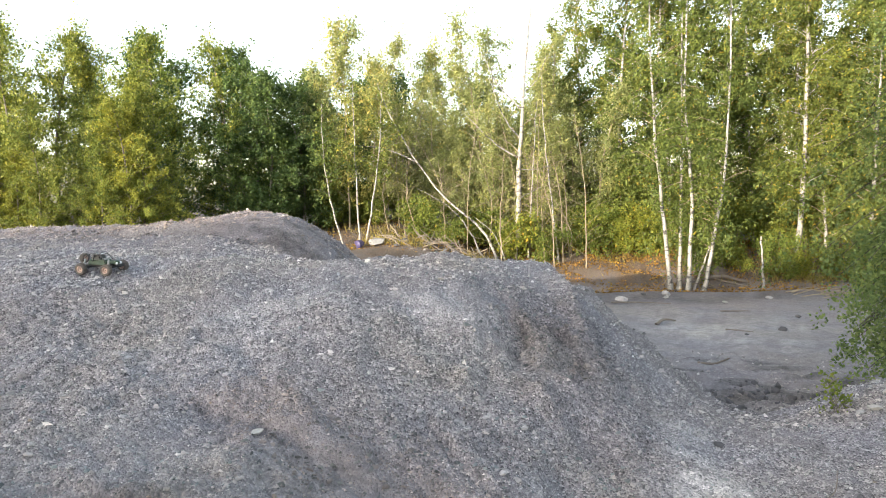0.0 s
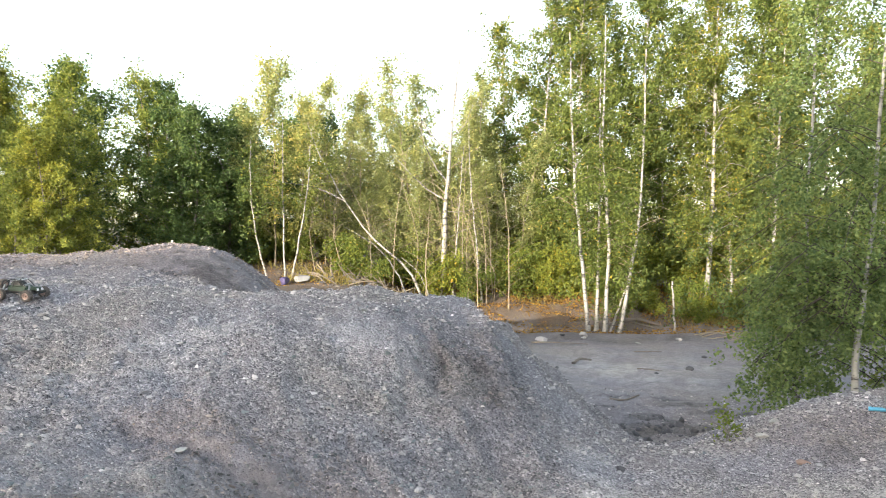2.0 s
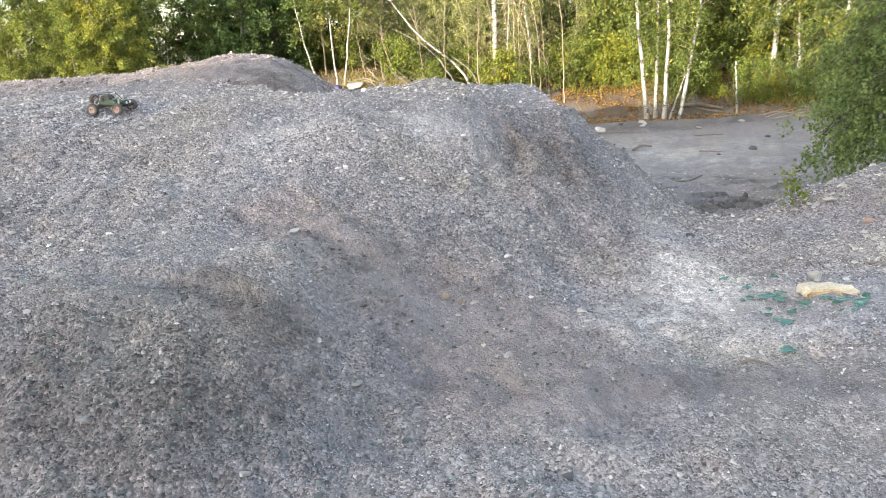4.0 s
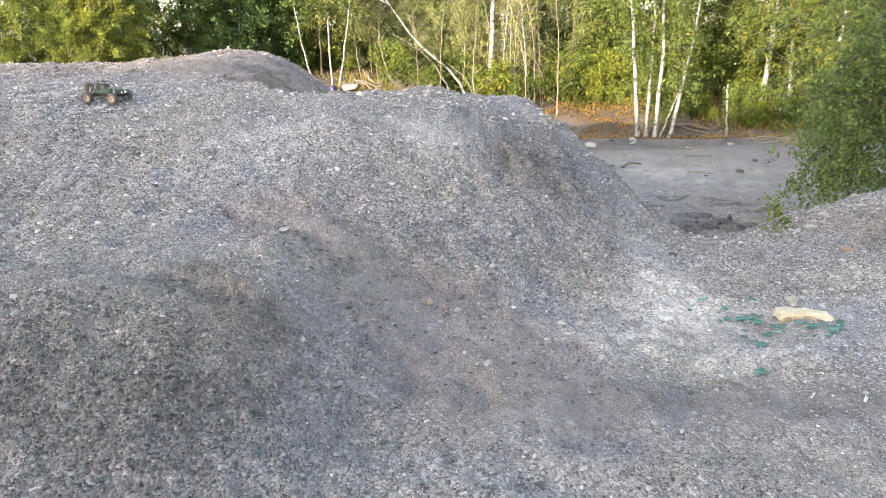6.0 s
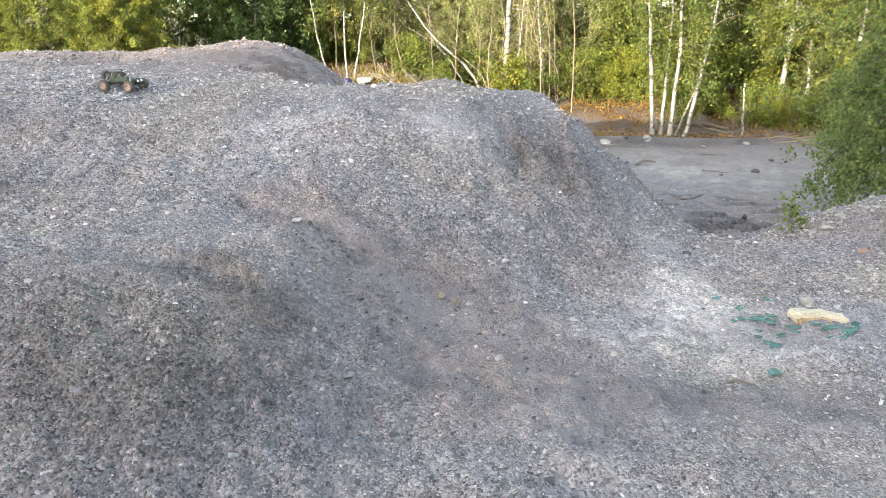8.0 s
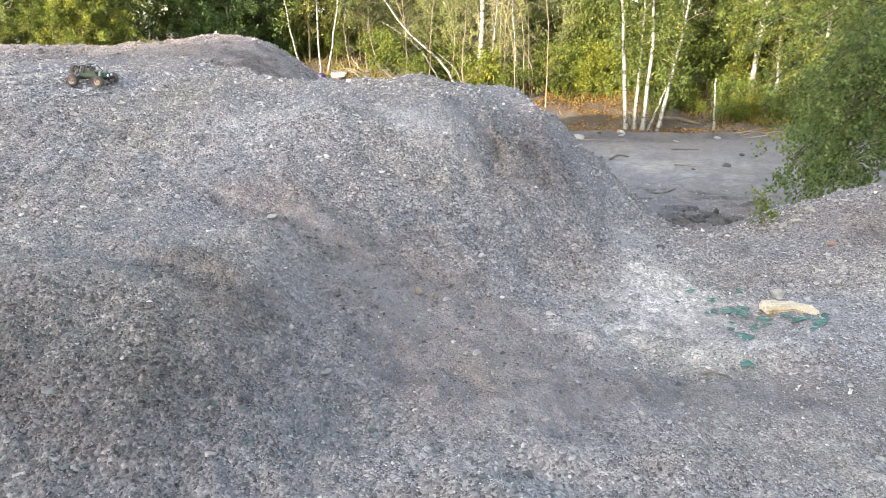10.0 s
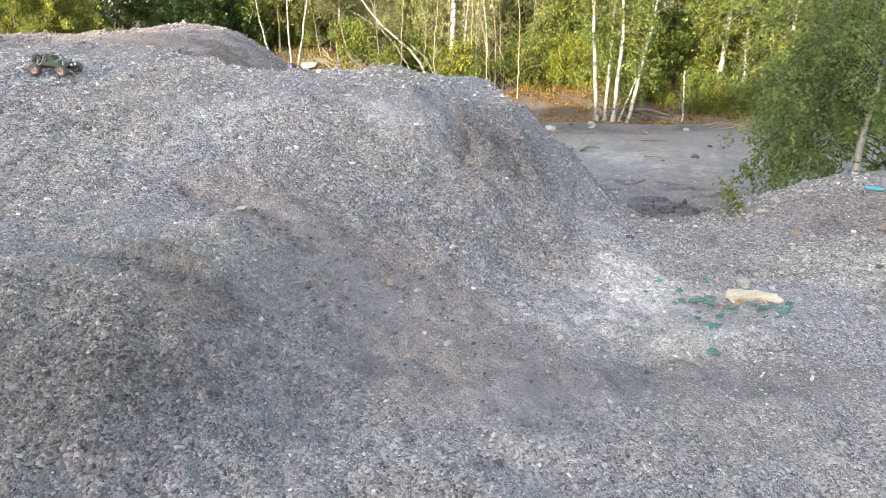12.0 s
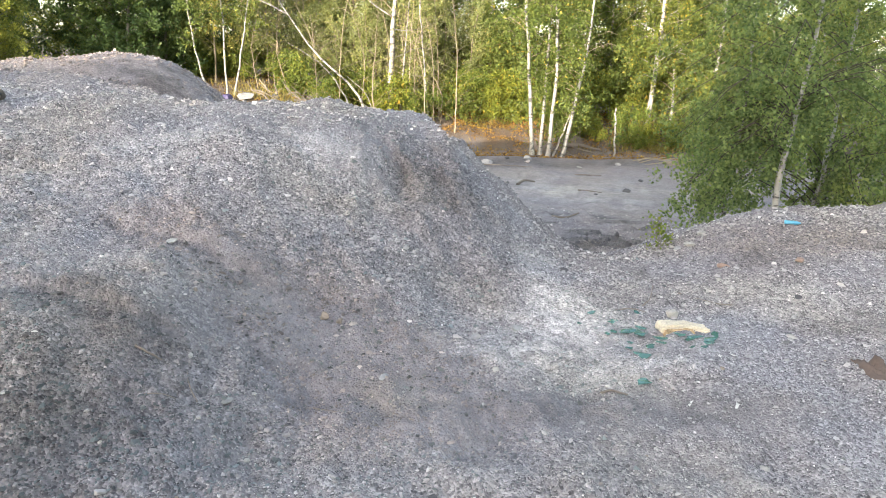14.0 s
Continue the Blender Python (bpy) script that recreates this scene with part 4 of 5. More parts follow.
# ---------------------------------------------------------------- stones and litter
def lump(name, label, category, rng, x, y, size, mat, squash=(1.0, 0.8, 0.55), turn=0.0, group="", cuts=2, sink=0.2):
    """A broken stone: a bevelled, dented block that sits in the ground."""
    bm = bmesh.new()
    bmesh.ops.create_icosphere(bm, subdivisions=cuts, radius=1.0)
    planes = rng.normal(size=(9, 3))
    planes /= np.linalg.norm(planes, axis=1)[:, None]
    for v in bm.verts:
        p = np.array(v.co)
        for nrm in planes:
            over = p @ nrm - 0.58
            if over > 0:
                p = p - nrm * over * 0.9
        p = p * (1 + 0.035 * rng.normal())
        v.co = p * size * 0.5 * np.array(squash)
    ob = new(name, mesh_bm(name, bm, mat))
    ob.matrix_world = Matrix.Translation((x, y, lone(x, y) + size * 0.5 * squash[2] * (1 - 2 * sink))) @ pose(0, 0, 0, rng.uniform(-12, 12), rng.uniform(-12, 12), turn)
    return tagged(ob, label, category, group)


stone_rng = np.random.default_rng(3)
for x, y, size, mat, squash, label in (
        (-0.87, 4.45, 0.075, PALE_STONE, (1.2, 0.9, 0.45), "flat pale stone lying on grey gravel"),
        (0.04, 4.24, 0.085, BROWN_STONE, (1.0, 0.8, 0.7), "brown stone half buried in the slope"),
        (0.13, 4.20, 0.06, BROWN_STONE, (0.9, 0.8, 0.8), "small brown stone on the slope"),
        (0.35, 3.53, 0.075, GREY_STONE, (1.3, 0.6, 0.35), "grey slab of shale on the track"),
        (1.00, 3.73, 0.065, PALE_STONE, (1.2, 0.8, 0.6), "pale rounded stone on the track"),
        (1.01, 4.32, 0.09, GREY_STONE, (1.1, 0.8, 0.6), "grey stone at the foot of the mound"),
        (1.34, 4.55, 0.10, GREY_STONE, (1.2, 0.8, 0.5), "grey stone at the foot of the mound"),
        (2.10, 2.78, 0.062, PALE_STONE, (1.2, 0.8, 0.6), "pale stone on grey ground"),
        (2.62, 4.80, 0.13, PALE_STONE, (1.1, 0.8, 0.7), "pale yellow stone beside the foam block"),
        (2.23, 6.18, 0.10, DARK_STONE, (1.0, 0.8, 0.7), "dark stone in the gully"),
        (3.87, 6.24, 0.11, BRICK, (1.2, 0.8, 0.7), "reddish piece of broken brick"),
        (4.55, 6.05, 0.13, BRICK, (1.3, 0.8, 0.6), "reddish piece of broken brick"),
        (3.55, 5.75, 0.07, PALE_STONE, (1.1, 0.8, 0.6), "small pale stone on the rise"),
        (4.00, 6.20, 0.08, GREY_STONE, (1.1, 0.9, 0.6), "grey stone on the rise"),
        (4.19, 7.28, 0.16, PALE_STONE, (1.2, 0.7, 0.5), "pale broken slab at the lip of the hollow"),
        (3.89, 6.97, 0.13, PALE_STONE, (1.1, 0.8, 0.6), "pale broken stone at the lip of the hollow"),
        (3.78, 7.00, 0.10, GREY_STONE, (1.1, 0.8, 0.6), "grey stone at the lip of the hollow"),
        (-1.70, 3.50, 0.05, PALE_STONE, (1.2, 0.8, 0.6), "pale stone on the dark slope"),
        (-2.02, 3.74, 0.05, PALE_STONE, (1.2, 0.8, 0.5), "pale stone on the dark slope"),
        (-2.31, 4.07, 0.05, PALE_STONE, (1.2, 0.8, 0.5), "pale stone on the dark slope"),
        (-1.19, 2.81, 0.035, PALE_STONE, (1.1, 0.9, 0.6), "small white stone on the dark slope"),
        (-1.42, 2.37, 0.055, PALE_STONE, (1.2, 0.8, 0.5), "pale flat stone on the dark slope"),
        (-0.77, 2.47, 0.05, GREY_STONE, (0.8, 1.1, 0.6), "grey stone on the dark slope"),
        (-1.43, 2.67, 0.06, SHALE, (1.2, 1.0, 0.3), "flat grey shale piece on the slope"),
        (0.06, 6.75, 0.11, PALE_STONE, (1.4, 0.7, 0.3), "flat pale stone on top of the mound"),
        (3.22, 5.62, 0.045, PALE_STONE, (1.1, 0.9, 0.6), "small white stone on the rise"),
        (3.02, 5.62, 0.05, PALE_STONE, (1.0, 0.8, 0.6), "small white stone on the rise"),
        (3.30, 4.33, 0.10, PALE_STONE, (1.3, 0.8, 0.35), "flat pale stone on grey gravel"),
        (2.46, 3.81, 0.05, BROWN_STONE, (1.0, 0.9, 0.6), "small tan stone on grey gravel"),
        (3.00, 3.95, 0.05, GREY_STONE, (1.2, 0.8, 0.5), "grey stone on the gravel rise"),
        (3.95, 5.20, 0.07, DARK_STONE, (1.3, 0.8, 0.5), "dark shale piece on the gravel rise"),
        (0.44, 2.41, 0.055, DARK_STONE, (0.9, 1.0, 0.8), "dark lump of shale on the track"),
        (-0.40, 3.12, 0.075, SHALE, (1.0, 0.9, 0.3), "flat grey shale slab on the slope"),
        (-1.50, 2.42, 0.05, PALE_STONE, (0.5, 1.2, 0.4), "pale splinter of stone on the dark slope"),
        (4.47, 19.2, 0.35, GREY_STONE, (1.2, 0.8, 0.5), "grey boulder at the far edge of the hollow"),
        (5.9, 20.2, 0.30, GREY_STONE, (1.2, 0.8, 0.5), "grey boulder at the far edge of the hollow"),
        (6.60, 14.8, 0.20, DARK_STONE, (1.2, 0.8, 0.6), "dark stone lying in the hollow"),
        (5.25, 20.1, 0.16, DARK_STONE, (1.2, 0.8, 0.5), "dark stone at the far edge of the hollow"),
        (5.72, 19.6, 0.26, GREY_STONE, (1.4, 0.8, 0.4), "flat grey stone at the far edge of the hollow"),
        (6.95, 18.8, 0.16, PALE_STONE, (1.2, 0.8, 0.5), "pale stone on the floor of the hollow"),
        (8.10, 18.9, 0.20, GREY_STONE, (1.2, 0.8, 0.5), "grey stone on the floor of the hollow"),
        (5.70, 14.3, 0.10, DARK_STONE, (1.2, 0.8, 0.5), "small dark stone lying in the hollow"),
        (7.60, 16.3, 0.16, DARK_STONE, (1.2, 0.8, 0.5), "dark stone lying in the hollow"),
        (3.40, 8.60, 0.12, DARK_STONE, (1.2, 0.8, 0.6), "dark lump of coal shale in the hollow")):
    lump("stone", label, "stone", stone_rng, x, y, size, mat, squash, stone_rng.uniform(0, 360))
for k in range(120):
    r, a0 = math.exp(stone_rng.uniform(math.log(2.4), math.log(8.5))), stone_rng.uniform(-0.62, 0.72)
    x, y = r * math.sin(a0), r * math.cos(a0)
    mat = (PALE_STONE, GREY_STONE, GREY_STONE, GREY_STONE, BROWN_STONE, DARK_STONE)[int(stone_rng.integers(0, 6))]
    lump("stone", "small weathered stone lying loose on the gravel", "stone", stone_rng, x, y, stone_rng.uniform(0.016, 0.030) * (1 + stone_rng.exponential(0.3)), mat, turn=stone_rng.uniform(0, 360), group="loose stones", cuts=1)


# ---------------------------------------------------------------- toy car
BLACK = plain("black_plastic", (0.018, 0.018, 0.020), 0.45, scale=60, bump_by=0.1)
RUBBER = plain("dusty_rubber", (0.115, 0.095, 0.080), 0.85, scale=50)
GREEN = plain("green_shell", (0.012, 0.042, 0.020), 0.55, scale=40, bump_by=0.05)
SILVER = plain("grey_shell", (0.24, 0.25, 0.25), 0.4, scale=40, bump_by=0.05)
RIM = plain("tan_rim", (0.40, 0.28, 0.23), 0.5, scale=60, bump_by=0.1)
LAMP = plain("lamp_glass", (0.85, 0.86, 0.88), 0.15, scale=60, bump_by=0.0)


def box(size, centre, bevel=0.0, taper=None):
    """A bevelled block; taper: scale of its top face in x and y."""
    bm = bmesh.new()
    bmesh.ops.create_cube(bm, size=1.0)
    for v in bm.verts:
        if taper and v.co.z > 0:
            v.co.x, v.co.y = v.co.x * taper[0], v.co.y * taper[1]
        v.co = Vector((v.co.x * size[0] + centre[0], v.co.y * size[1] + centre[1], v.co.z * size[2] + centre[2]))
    if bevel:
        bmesh.ops.bevel(bm, geom=bm.edges[:], offset=bevel, segments=2, affect="EDGES")
    return bm


def turned(profile, sides, axis="Y"):
    """A body of revolution about the y axis from (along, radius) pairs."""
    ang = np.arange(sides) * 2 * np.pi / sides
    v = np.concatenate([np.stack([r * np.cos(ang), np.full(sides, a), r * np.sin(ang)], 1) for a, r in profile])
    k, f = np.arange(sides), []
    for i in range(len(profile) - 1):
        f.append(np.stack([i * sides + k, i * sides + (k + 1) % sides, (i + 1) * sides + (k + 1) % sides, (i + 1) * sides + k], 1))
    return v, np.concatenate(f)


def wheel(parent, x, y, z, r=0.060, w=0.050, name="wheel"):
    """A knobbly tyre with a spoked rim, turned about the y axis."""
    hub = new(name)
    hub.parent, hub.location = parent, (x, y, z)
    v, f = turned([(-w / 2, r * 0.58), (-w / 2, r * 0.85), (-w * 0.36, r * 0.96), (w * 0.36, r * 0.96), (w / 2, r * 0.85), (w / 2, r * 0.58)], 28)
    tread, n = [], 22
    for k in range(n):
        a0 = 2 * math.pi * k / n
        for side in (-1, 1):
            lug = np.array(OCT_V) * [0.007, w * 0.26, 0.005]
            c, s2 = math.cos(a0 + 0.06 * side), math.sin(a0 + 0.06 * side)
            lug = np.stack([lug[:, 2] * c - lug[:, 0] * s2 + r * 0.97 * c, lug[:, 1] + side * w * 0.22, lug[:, 2] * s2 + lug[:, 0] * c + r * 0.97 * s2], 1)
            tread.append(lug)
    base = len(v)
    tv = np.concatenate(tread)
    quads = np.concatenate([OCT_F + base + 6 * k for k in range(len(tread))])
    quads = np.concatenate([quads, quads[:, 2:3]], 1)
    bm = bmesh.new()
    allv = [bm.verts.new(p) for p in np.concatenate([v, tv])]
    for q in f:
        bm.faces.new([allv[i] for i in q])
    for q in quads:
        bm.faces.new([allv[i] for i in q[:3]])
    part("tyre", mesh_bm("tyre", bm, RUBBER), hub)
    rv, rf = turned([(-w * 0.46, r * 0.60), (-w * 0.40, r * 0.44), (-w * 0.20, r * 0.34), (-w * 0.28, r * 0.12), (-w * 0.44, r * 0.10), (-w * 0.44, 0.001)], 18)
    ov, of = rv * [1, -1, 1], rf[:, ::-1] + len(rv)
    part("rim", mesh_from("rim", np.concatenate([rv, ov]), np.concatenate([rf, of]), RIM), hub, "tan plastic rim")
    return hub


def toy_car(x, y, turn):
    slope = forms_tilt(x, y)
    car = thing("toy_car", Matrix.Translation((x, y, lone(x, y) + 0.004)) @ slope @ pose(0, 0, 0, 0, 0, turn) @ Matrix.Scale(0.87, 4), "green and black remote controlled rock buggy with tan wheel rims", "toy car")
    for wx in (-0.150, 0.150):
        for wy in (-0.125, 0.125):
            wheel(car, wx, wy, 0.060)
    wheel(car, -0.205, 0.0, 0.150, 0.050, 0.045, "spare_wheel").rotation_euler = (0, 0, radians(80))
    part("chassis", mesh_bm("chassis", box((0.34, 0.09, 0.028), (0, 0, 0.078), 0.006), BLACK), car)
    shell = box((0.23, 0.125, 0.055), (-0.015, 0, 0.120), 0.010, (0.86, 0.8))
    part("body_shell", mesh_bm("body_shell", shell, GREEN), car, "glossy green body shell")
    part("bonnet", mesh_bm("bonnet", box((0.12, 0.085, 0.032), (0.145, 0, 0.118), 0.008, (0.7, 0.8)), GREEN), car)
    part("cockpit", mesh_bm("cockpit", box((0.13, 0.10, 0.045), (-0.030, 0, 0.165), 0.010, (0.7, 0.8)), BLACK), car, "dark cockpit")
    part("roof", mesh_bm("roof", box((0.10, 0.09, 0.010), (-0.035, 0, 0.198), 0.004), SILVER), car, "pale grey roof panel")
    part("dashboard", mesh_bm("dashboard", box((0.03, 0.09, 0.018), (0.065, 0, 0.152), 0.004), SILVER), car)
    for side in (-1, 1):
        yy = 0.062 * side
        for line in ([(0.09, yy, 0.135), (0.03, yy * 0.85, 0.200), (-0.09, yy * 0.85, 0.205), (-0.17, yy * 0.9, 0.140)], [(-0.06, yy, 0.130), (-0.03, yy * 0.85, 0.200)], [(-0.09, yy * 0.85, 0.203), (-0.12, yy, 0.125)]):
            v, f = tubes([(smooth_line(line, 7), [0.0045] * 7)], 6)
            part("roll_bar", mesh_from("roll_bar", v, f, BLACK, True), car)
        for wx in (-0.15, 0.15):
            v, f = tubes([([(wx, 0.10 * side, 0.072), (wx * 0.92, 0.060 * side, 0.155)], [0.010, 0.010])], 8)
            part("shock_absorber", mesh_from("shock_absorber", v, f, SILVER, True), car)
            v, f = tubes([([(wx, 0.110 * side, 0.060), (wx * 0.55, 0.035 * side, 0.075)], [0.007, 0.007])], 6)
            part("suspension_arm", mesh_from("suspension_arm", v, f, BLACK, True), car)
        v, f = turned([(0.0, 0.014), (0.008, 0.013), (0.012, 0.001)], 14)
        part("headlight", mesh_from("headlight", np.stack([v[:, 1], v[:, 0], v[:, 2]], 1) + [0.203, 0.03 * side, 0.112], f, LAMP), car, "clear headlight")
    part("bumper", mesh_bm("bumper", box((0.022, 0.11, 0.030), (0.222, 0, 0.088), 0.006), BLACK), car)
    bar = part("light_bar", mesh_bm("light_bar", box((0.014, 0.092, 0.014), (0.024, 0, 0.208), 0.003), BLACK), car)
    for k in range(5):
        part("lamp", mesh_bm("lamp", box((0.005, 0.013, 0.010), (0.033, -0.034 + 0.017 * k, 0.208), 0.001), LAMP), bar)
    return car


def forms_tilt(x, y):
    """The tilt of the large ground forms at a place."""
    g = [float(forms(np.array([x + dx]), np.array([y + dy]))[0]) for dx, dy in ((0.15, 0), (-0.15, 0), (0, 0.15), (0, -0.15))]
    n = Vector(((g[1] - g[0]) / 0.3, (g[3] - g[2]) / 0.3, 1)).normalized()
    return Vector((0, 0, 1)).rotation_difference(n).to_matrix().to_4x4()


toy_car(-2.95, 7.05, -14)

# ---------------------------------------------------------------- rubbish on the ground
FOAM = plain("yellow_foam", (0.62, 0.55, 0.43), 0.95, scale=70, vary=0.35, bump_by=1.0, dist=0.015)
FOAM_OLD = plain("browned_foam", (0.46, 0.33, 0.19), 0.95, scale=70, vary=0.6, bump_by=1.0, dist=0.015)
BLUE = plain("blue_plastic", (0.085, 0.33, 0.48), 0.35, scale=30, bump_by=0.05)
CLOTH = plain("brown_cloth", (0.125, 0.088, 0.07), 0.9, scale=40)
SACK = plain("white_sack", (0.20, 0.20, 0.20), 0.6, scale=12)
PURPLE = plain("violet_bag", (0.055, 0.045, 0.12), 0.5, scale=12)


def glass_material():
    m, nt, bsdf, link = material("green_glass")
    bsdf.inputs["Base Color"].default_value = (0.15, 0.33, 0.29, 1)
    bsdf.inputs["Roughness"].default_value = 0.12
    bsdf.inputs["Transmission Weight"].default_value = 0.55
    bsdf.inputs["IOR"].default_value = 1.5
    return m


GLASS = glass_material()


def shard(rng, x, y, length, width, turn, rise=8.0):
    """A curved splinter of a broken bottle."""
    n = 7
    ang = np.sort(rng.uniform(0, 2 * np.pi, n)) + 0.01 * np.arange(n)
    rim = np.stack([np.cos(ang) * length * 0.5 * rng.uniform(0.75, 1.15, n), np.sin(ang) * width * 0.5 * rng.uniform(0.75, 1.15, n)], 1)
    bow = lambda p: 0.12 * width - 0.5 * p[:, 1] ** 2 / max(width, 0.01)
    top = np.c_[rim, bow(rim)]
    mid = np.array([[0, 0, 0.12 * width]])
    v = np.concatenate([top, mid, top - [0, 0, 0.004], mid - [0, 0, 0.004]])
    k, j = np.arange(n), (np.arange(n) + 1) % n
    f = np.concatenate([np.stack([k, j, np.full(n, n)], 1), np.stack([j + n + 1, k + n + 1, np.full(n, 2 * n + 1)], 1), np.stack([k, k + n + 1, j], 1), np.stack([j, k + n + 1, j + n + 1], 1)])
    ob = new("glass_shard", mesh_from("glass_shard", v, f, GLASS))
    ob.matrix_world = Matrix.Translation((x, y, lone(x, y) + 0.012)) @ pose(0, 0, 0, rise, rng.uniform(-6, 6), turn)
    return tagged(ob, "curved splinter of dark green glass on pale gravel", "glass shard", "broken green glass")


litter_rng = np.random.default_rng(8)
for x, y, length, width in ((2.08, 4.14, 0.13, 0.10), (1.87, 3.63, 0.10, 0.09), (2.14, 4.49, 0.20, 0.07), (2.25, 4.52, 0.16, 0.08), (2.34, 4.36, 0.14, 0.06), (2.60, 4.20, 0.18, 0.07),
                            (1.99, 4.82, 0.13, 0.06), (2.30, 4.62, 0.10, 0.05), (2.42, 4.12, 0.08, 0.05), (2.22, 4.30, 0.10, 0.05), (2.47, 4.24, 0.12, 0.05), (2.05, 4.60, 0.07, 0.04), (2.35, 4.80, 0.09, 0.04), (1.90, 3.70, 0.07, 0.04),
                            (1.95, 4.40, 0.07, 0.04), (2.02, 4.46, 0.09, 0.05), (2.10, 4.36, 0.06, 0.04), (2.16, 4.52, 0.10, 0.06), (2.28, 4.26, 0.08, 0.05), (2.06, 4.28, 0.06, 0.03), (2.70, 4.32, 0.12, 0.06), (2.56, 4.16, 0.07, 0.05), (1.84, 4.66, 0.07, 0.03), (2.20, 4.44, 0.11, 0.06), (2.42, 4.30, 0.10, 0.05), (2.52, 4.26, 0.14, 0.05), (2.66, 4.26, 0.09, 0.05), (2.12, 4.70, 0.08, 0.04), (2.46, 4.04, 0.06, 0.03)):
    shard(litter_rng, x, y, length, width * 1.1, litter_rng.uniform(-60, 60), 4.0)


def foam_block(x, y, turn):
    bm = box((0.36, 0.12, 0.062), (0, 0, 0.024), 0.006, (0.98, 0.9))
    bmesh.ops.subdivide_edges(bm, edges=bm.edges[:], cuts=4, use_grid_fill=True)
    for v in bm.verts:
        w = 1 - 0.45 * max(0, v.co.x / 0.17)
        v.co.z = (v.co.z + 0.01) * w
        v.co += Vector(noise.noise_vector(v.co * 18)) * 0.006 + Vector(noise.noise_vector(v.co * 70)) * 0.010
    block = thing("foam_block", Matrix.Translation((x, y, lone(x, y) + 0.005)) @ pose(0, 0, 0, 0, 0, turn), "broken block of pale yellow foam with a browned edge", "foam block")
    part("block", mesh_bm("block", bm, FOAM), block)
    rag = box((0.22, 0.06, 0.055), (-0.05, -0.070, 0.014), 0.01, (0.9, 0.6))
    bmesh.ops.subdivide_edges(rag, edges=rag.edges[:], cuts=4, use_grid_fill=True)
    for v in rag.verts:
        v.co += Vector(noise.noise_vector(v.co * 35)) * 0.016
    part("crumbled_edge", mesh_bm("crumbled_edge", rag, FOAM_OLD), block, "crumbled brown foam edge")


foam_block(2.55, 4.50, -4)


def plastic_bottle(x, y, turn):
    ob = thing("plastic_bottle", Matrix.Translation((x, y, lone(x, y) + 0.028)) @ pose(0, 0, 0, 0, 0, turn) @ Matrix.Scale(0.78, 4), "crushed light blue plastic bottle lying on gravel", "bottle")
    v, f = turned([(-0.11, 0.001), (-0.11, 0.028), (-0.10, 0.034), (-0.04, 0.030), (0.0, 0.034), (0.05, 0.033), (0.085, 0.020), (0.10, 0.013)], 16)
    part("body", mesh_from("body", v * [1, 1, 0.85], f, BLUE, True), ob)
    v, f = turned([(0.10, 0.015), (0.122, 0.015), (0.122, 0.001)], 12)
    part("cap", mesh_from("cap", v, f, SACK), ob, "white screw cap")


plastic_bottle(5.18, 7.12, -118)


def rag(name, label, category, x, y, sx, sy, high, mat, turn=0.0, seed=0.0):
    """A crumpled sheet that lies on the ground."""
    n = 22
    g = np.linspace(-0.5, 0.5, n)
    u, w = (a.ravel() for a in np.meshgrid(g, g))
    edge = 1 + 0.18 * np.array([noise.noise((a * 3, b * 3, seed)) for a, b in zip(u, w)])
    c, s2 = math.cos(radians(turn)), math.sin(radians(turn))
    px, py = (u * sx * c - w * sy * s2) * edge + x, (u * sx * s2 + w * sy * c) * edge + y
    folds = np.array([abs(noise.noise((a * 4 + 3, b * 2.2, seed + 4))) + 0.5 * abs(noise.noise((a * 9, b * 7, seed + 9))) for a, b in zip(u, w)])
    pz = height(px, py) + 0.006 + high * folds * (1 - (2 * np.maximum(abs(u), abs(w))) ** 4)
    i = (np.arange(n - 1)[:, None] * n + np.arange(n - 1)).ravel()
    top = np.stack([px, py, pz], 1)
    q = np.stack([i, i + 1, i + n + 1, i + n], 1)
    ob = new(name, mesh_from(name, top, q, mat, True))
    thick = ob.modifiers.new("thickness", "SOLIDIFY")
    thick.thickness = 0.004
    return tagged(ob, label, category)


rag("rag", "crumpled brown cloth lying on the gravel", "rag", 3.55, 3.72, 0.34, 0.30, 0.10, CLOTH, -20, 2.0)


def scrap(x, y, length, width, turn, seed):
    """A torn, curled strip of thin sheet."""
    u = np.linspace(-0.5, 0.5, 7)
    wide = width * (0.5 + 0.25 * np.array([noise.noise((k * 5.0, seed, 0)) for k in u]))
    curl = 0.010 + 0.014 * np.array([noise.noise((k * 3.0, seed, 7)) for k in u])
    c, s2 = math.cos(radians(turn)), math.sin(radians(turn))
    rows = []
    for side in (-1, 0, 1):
        px, py = u * length, side * wide + 0.2 * width * np.sin(u * 5 + seed)
        gx, gy = px * c - py * s2 + x, px * s2 + py * c + y
        rows.append(np.stack([gx, gy, height(gx, gy) + 0.006 + np.abs(curl) * (1.0 if side else 0.4)], 1))
    k = np.arange(6)
    quads = np.concatenate([np.stack([k + 7 * j, k + 1 + 7 * j, k + 8 + 7 * j, k + 7 + 7 * j], 1) for j in (0, 1)])
    ob = new("paper_scrap", mesh_from("paper_scrap", np.concatenate(rows), quads, SCRAP, True))
    ob.modifiers.new("thickness", "SOLIDIFY").thickness = 0.002
    return tagged(ob, "torn scrap of white paper lying on grey gravel", "paper scrap", "paper scraps")


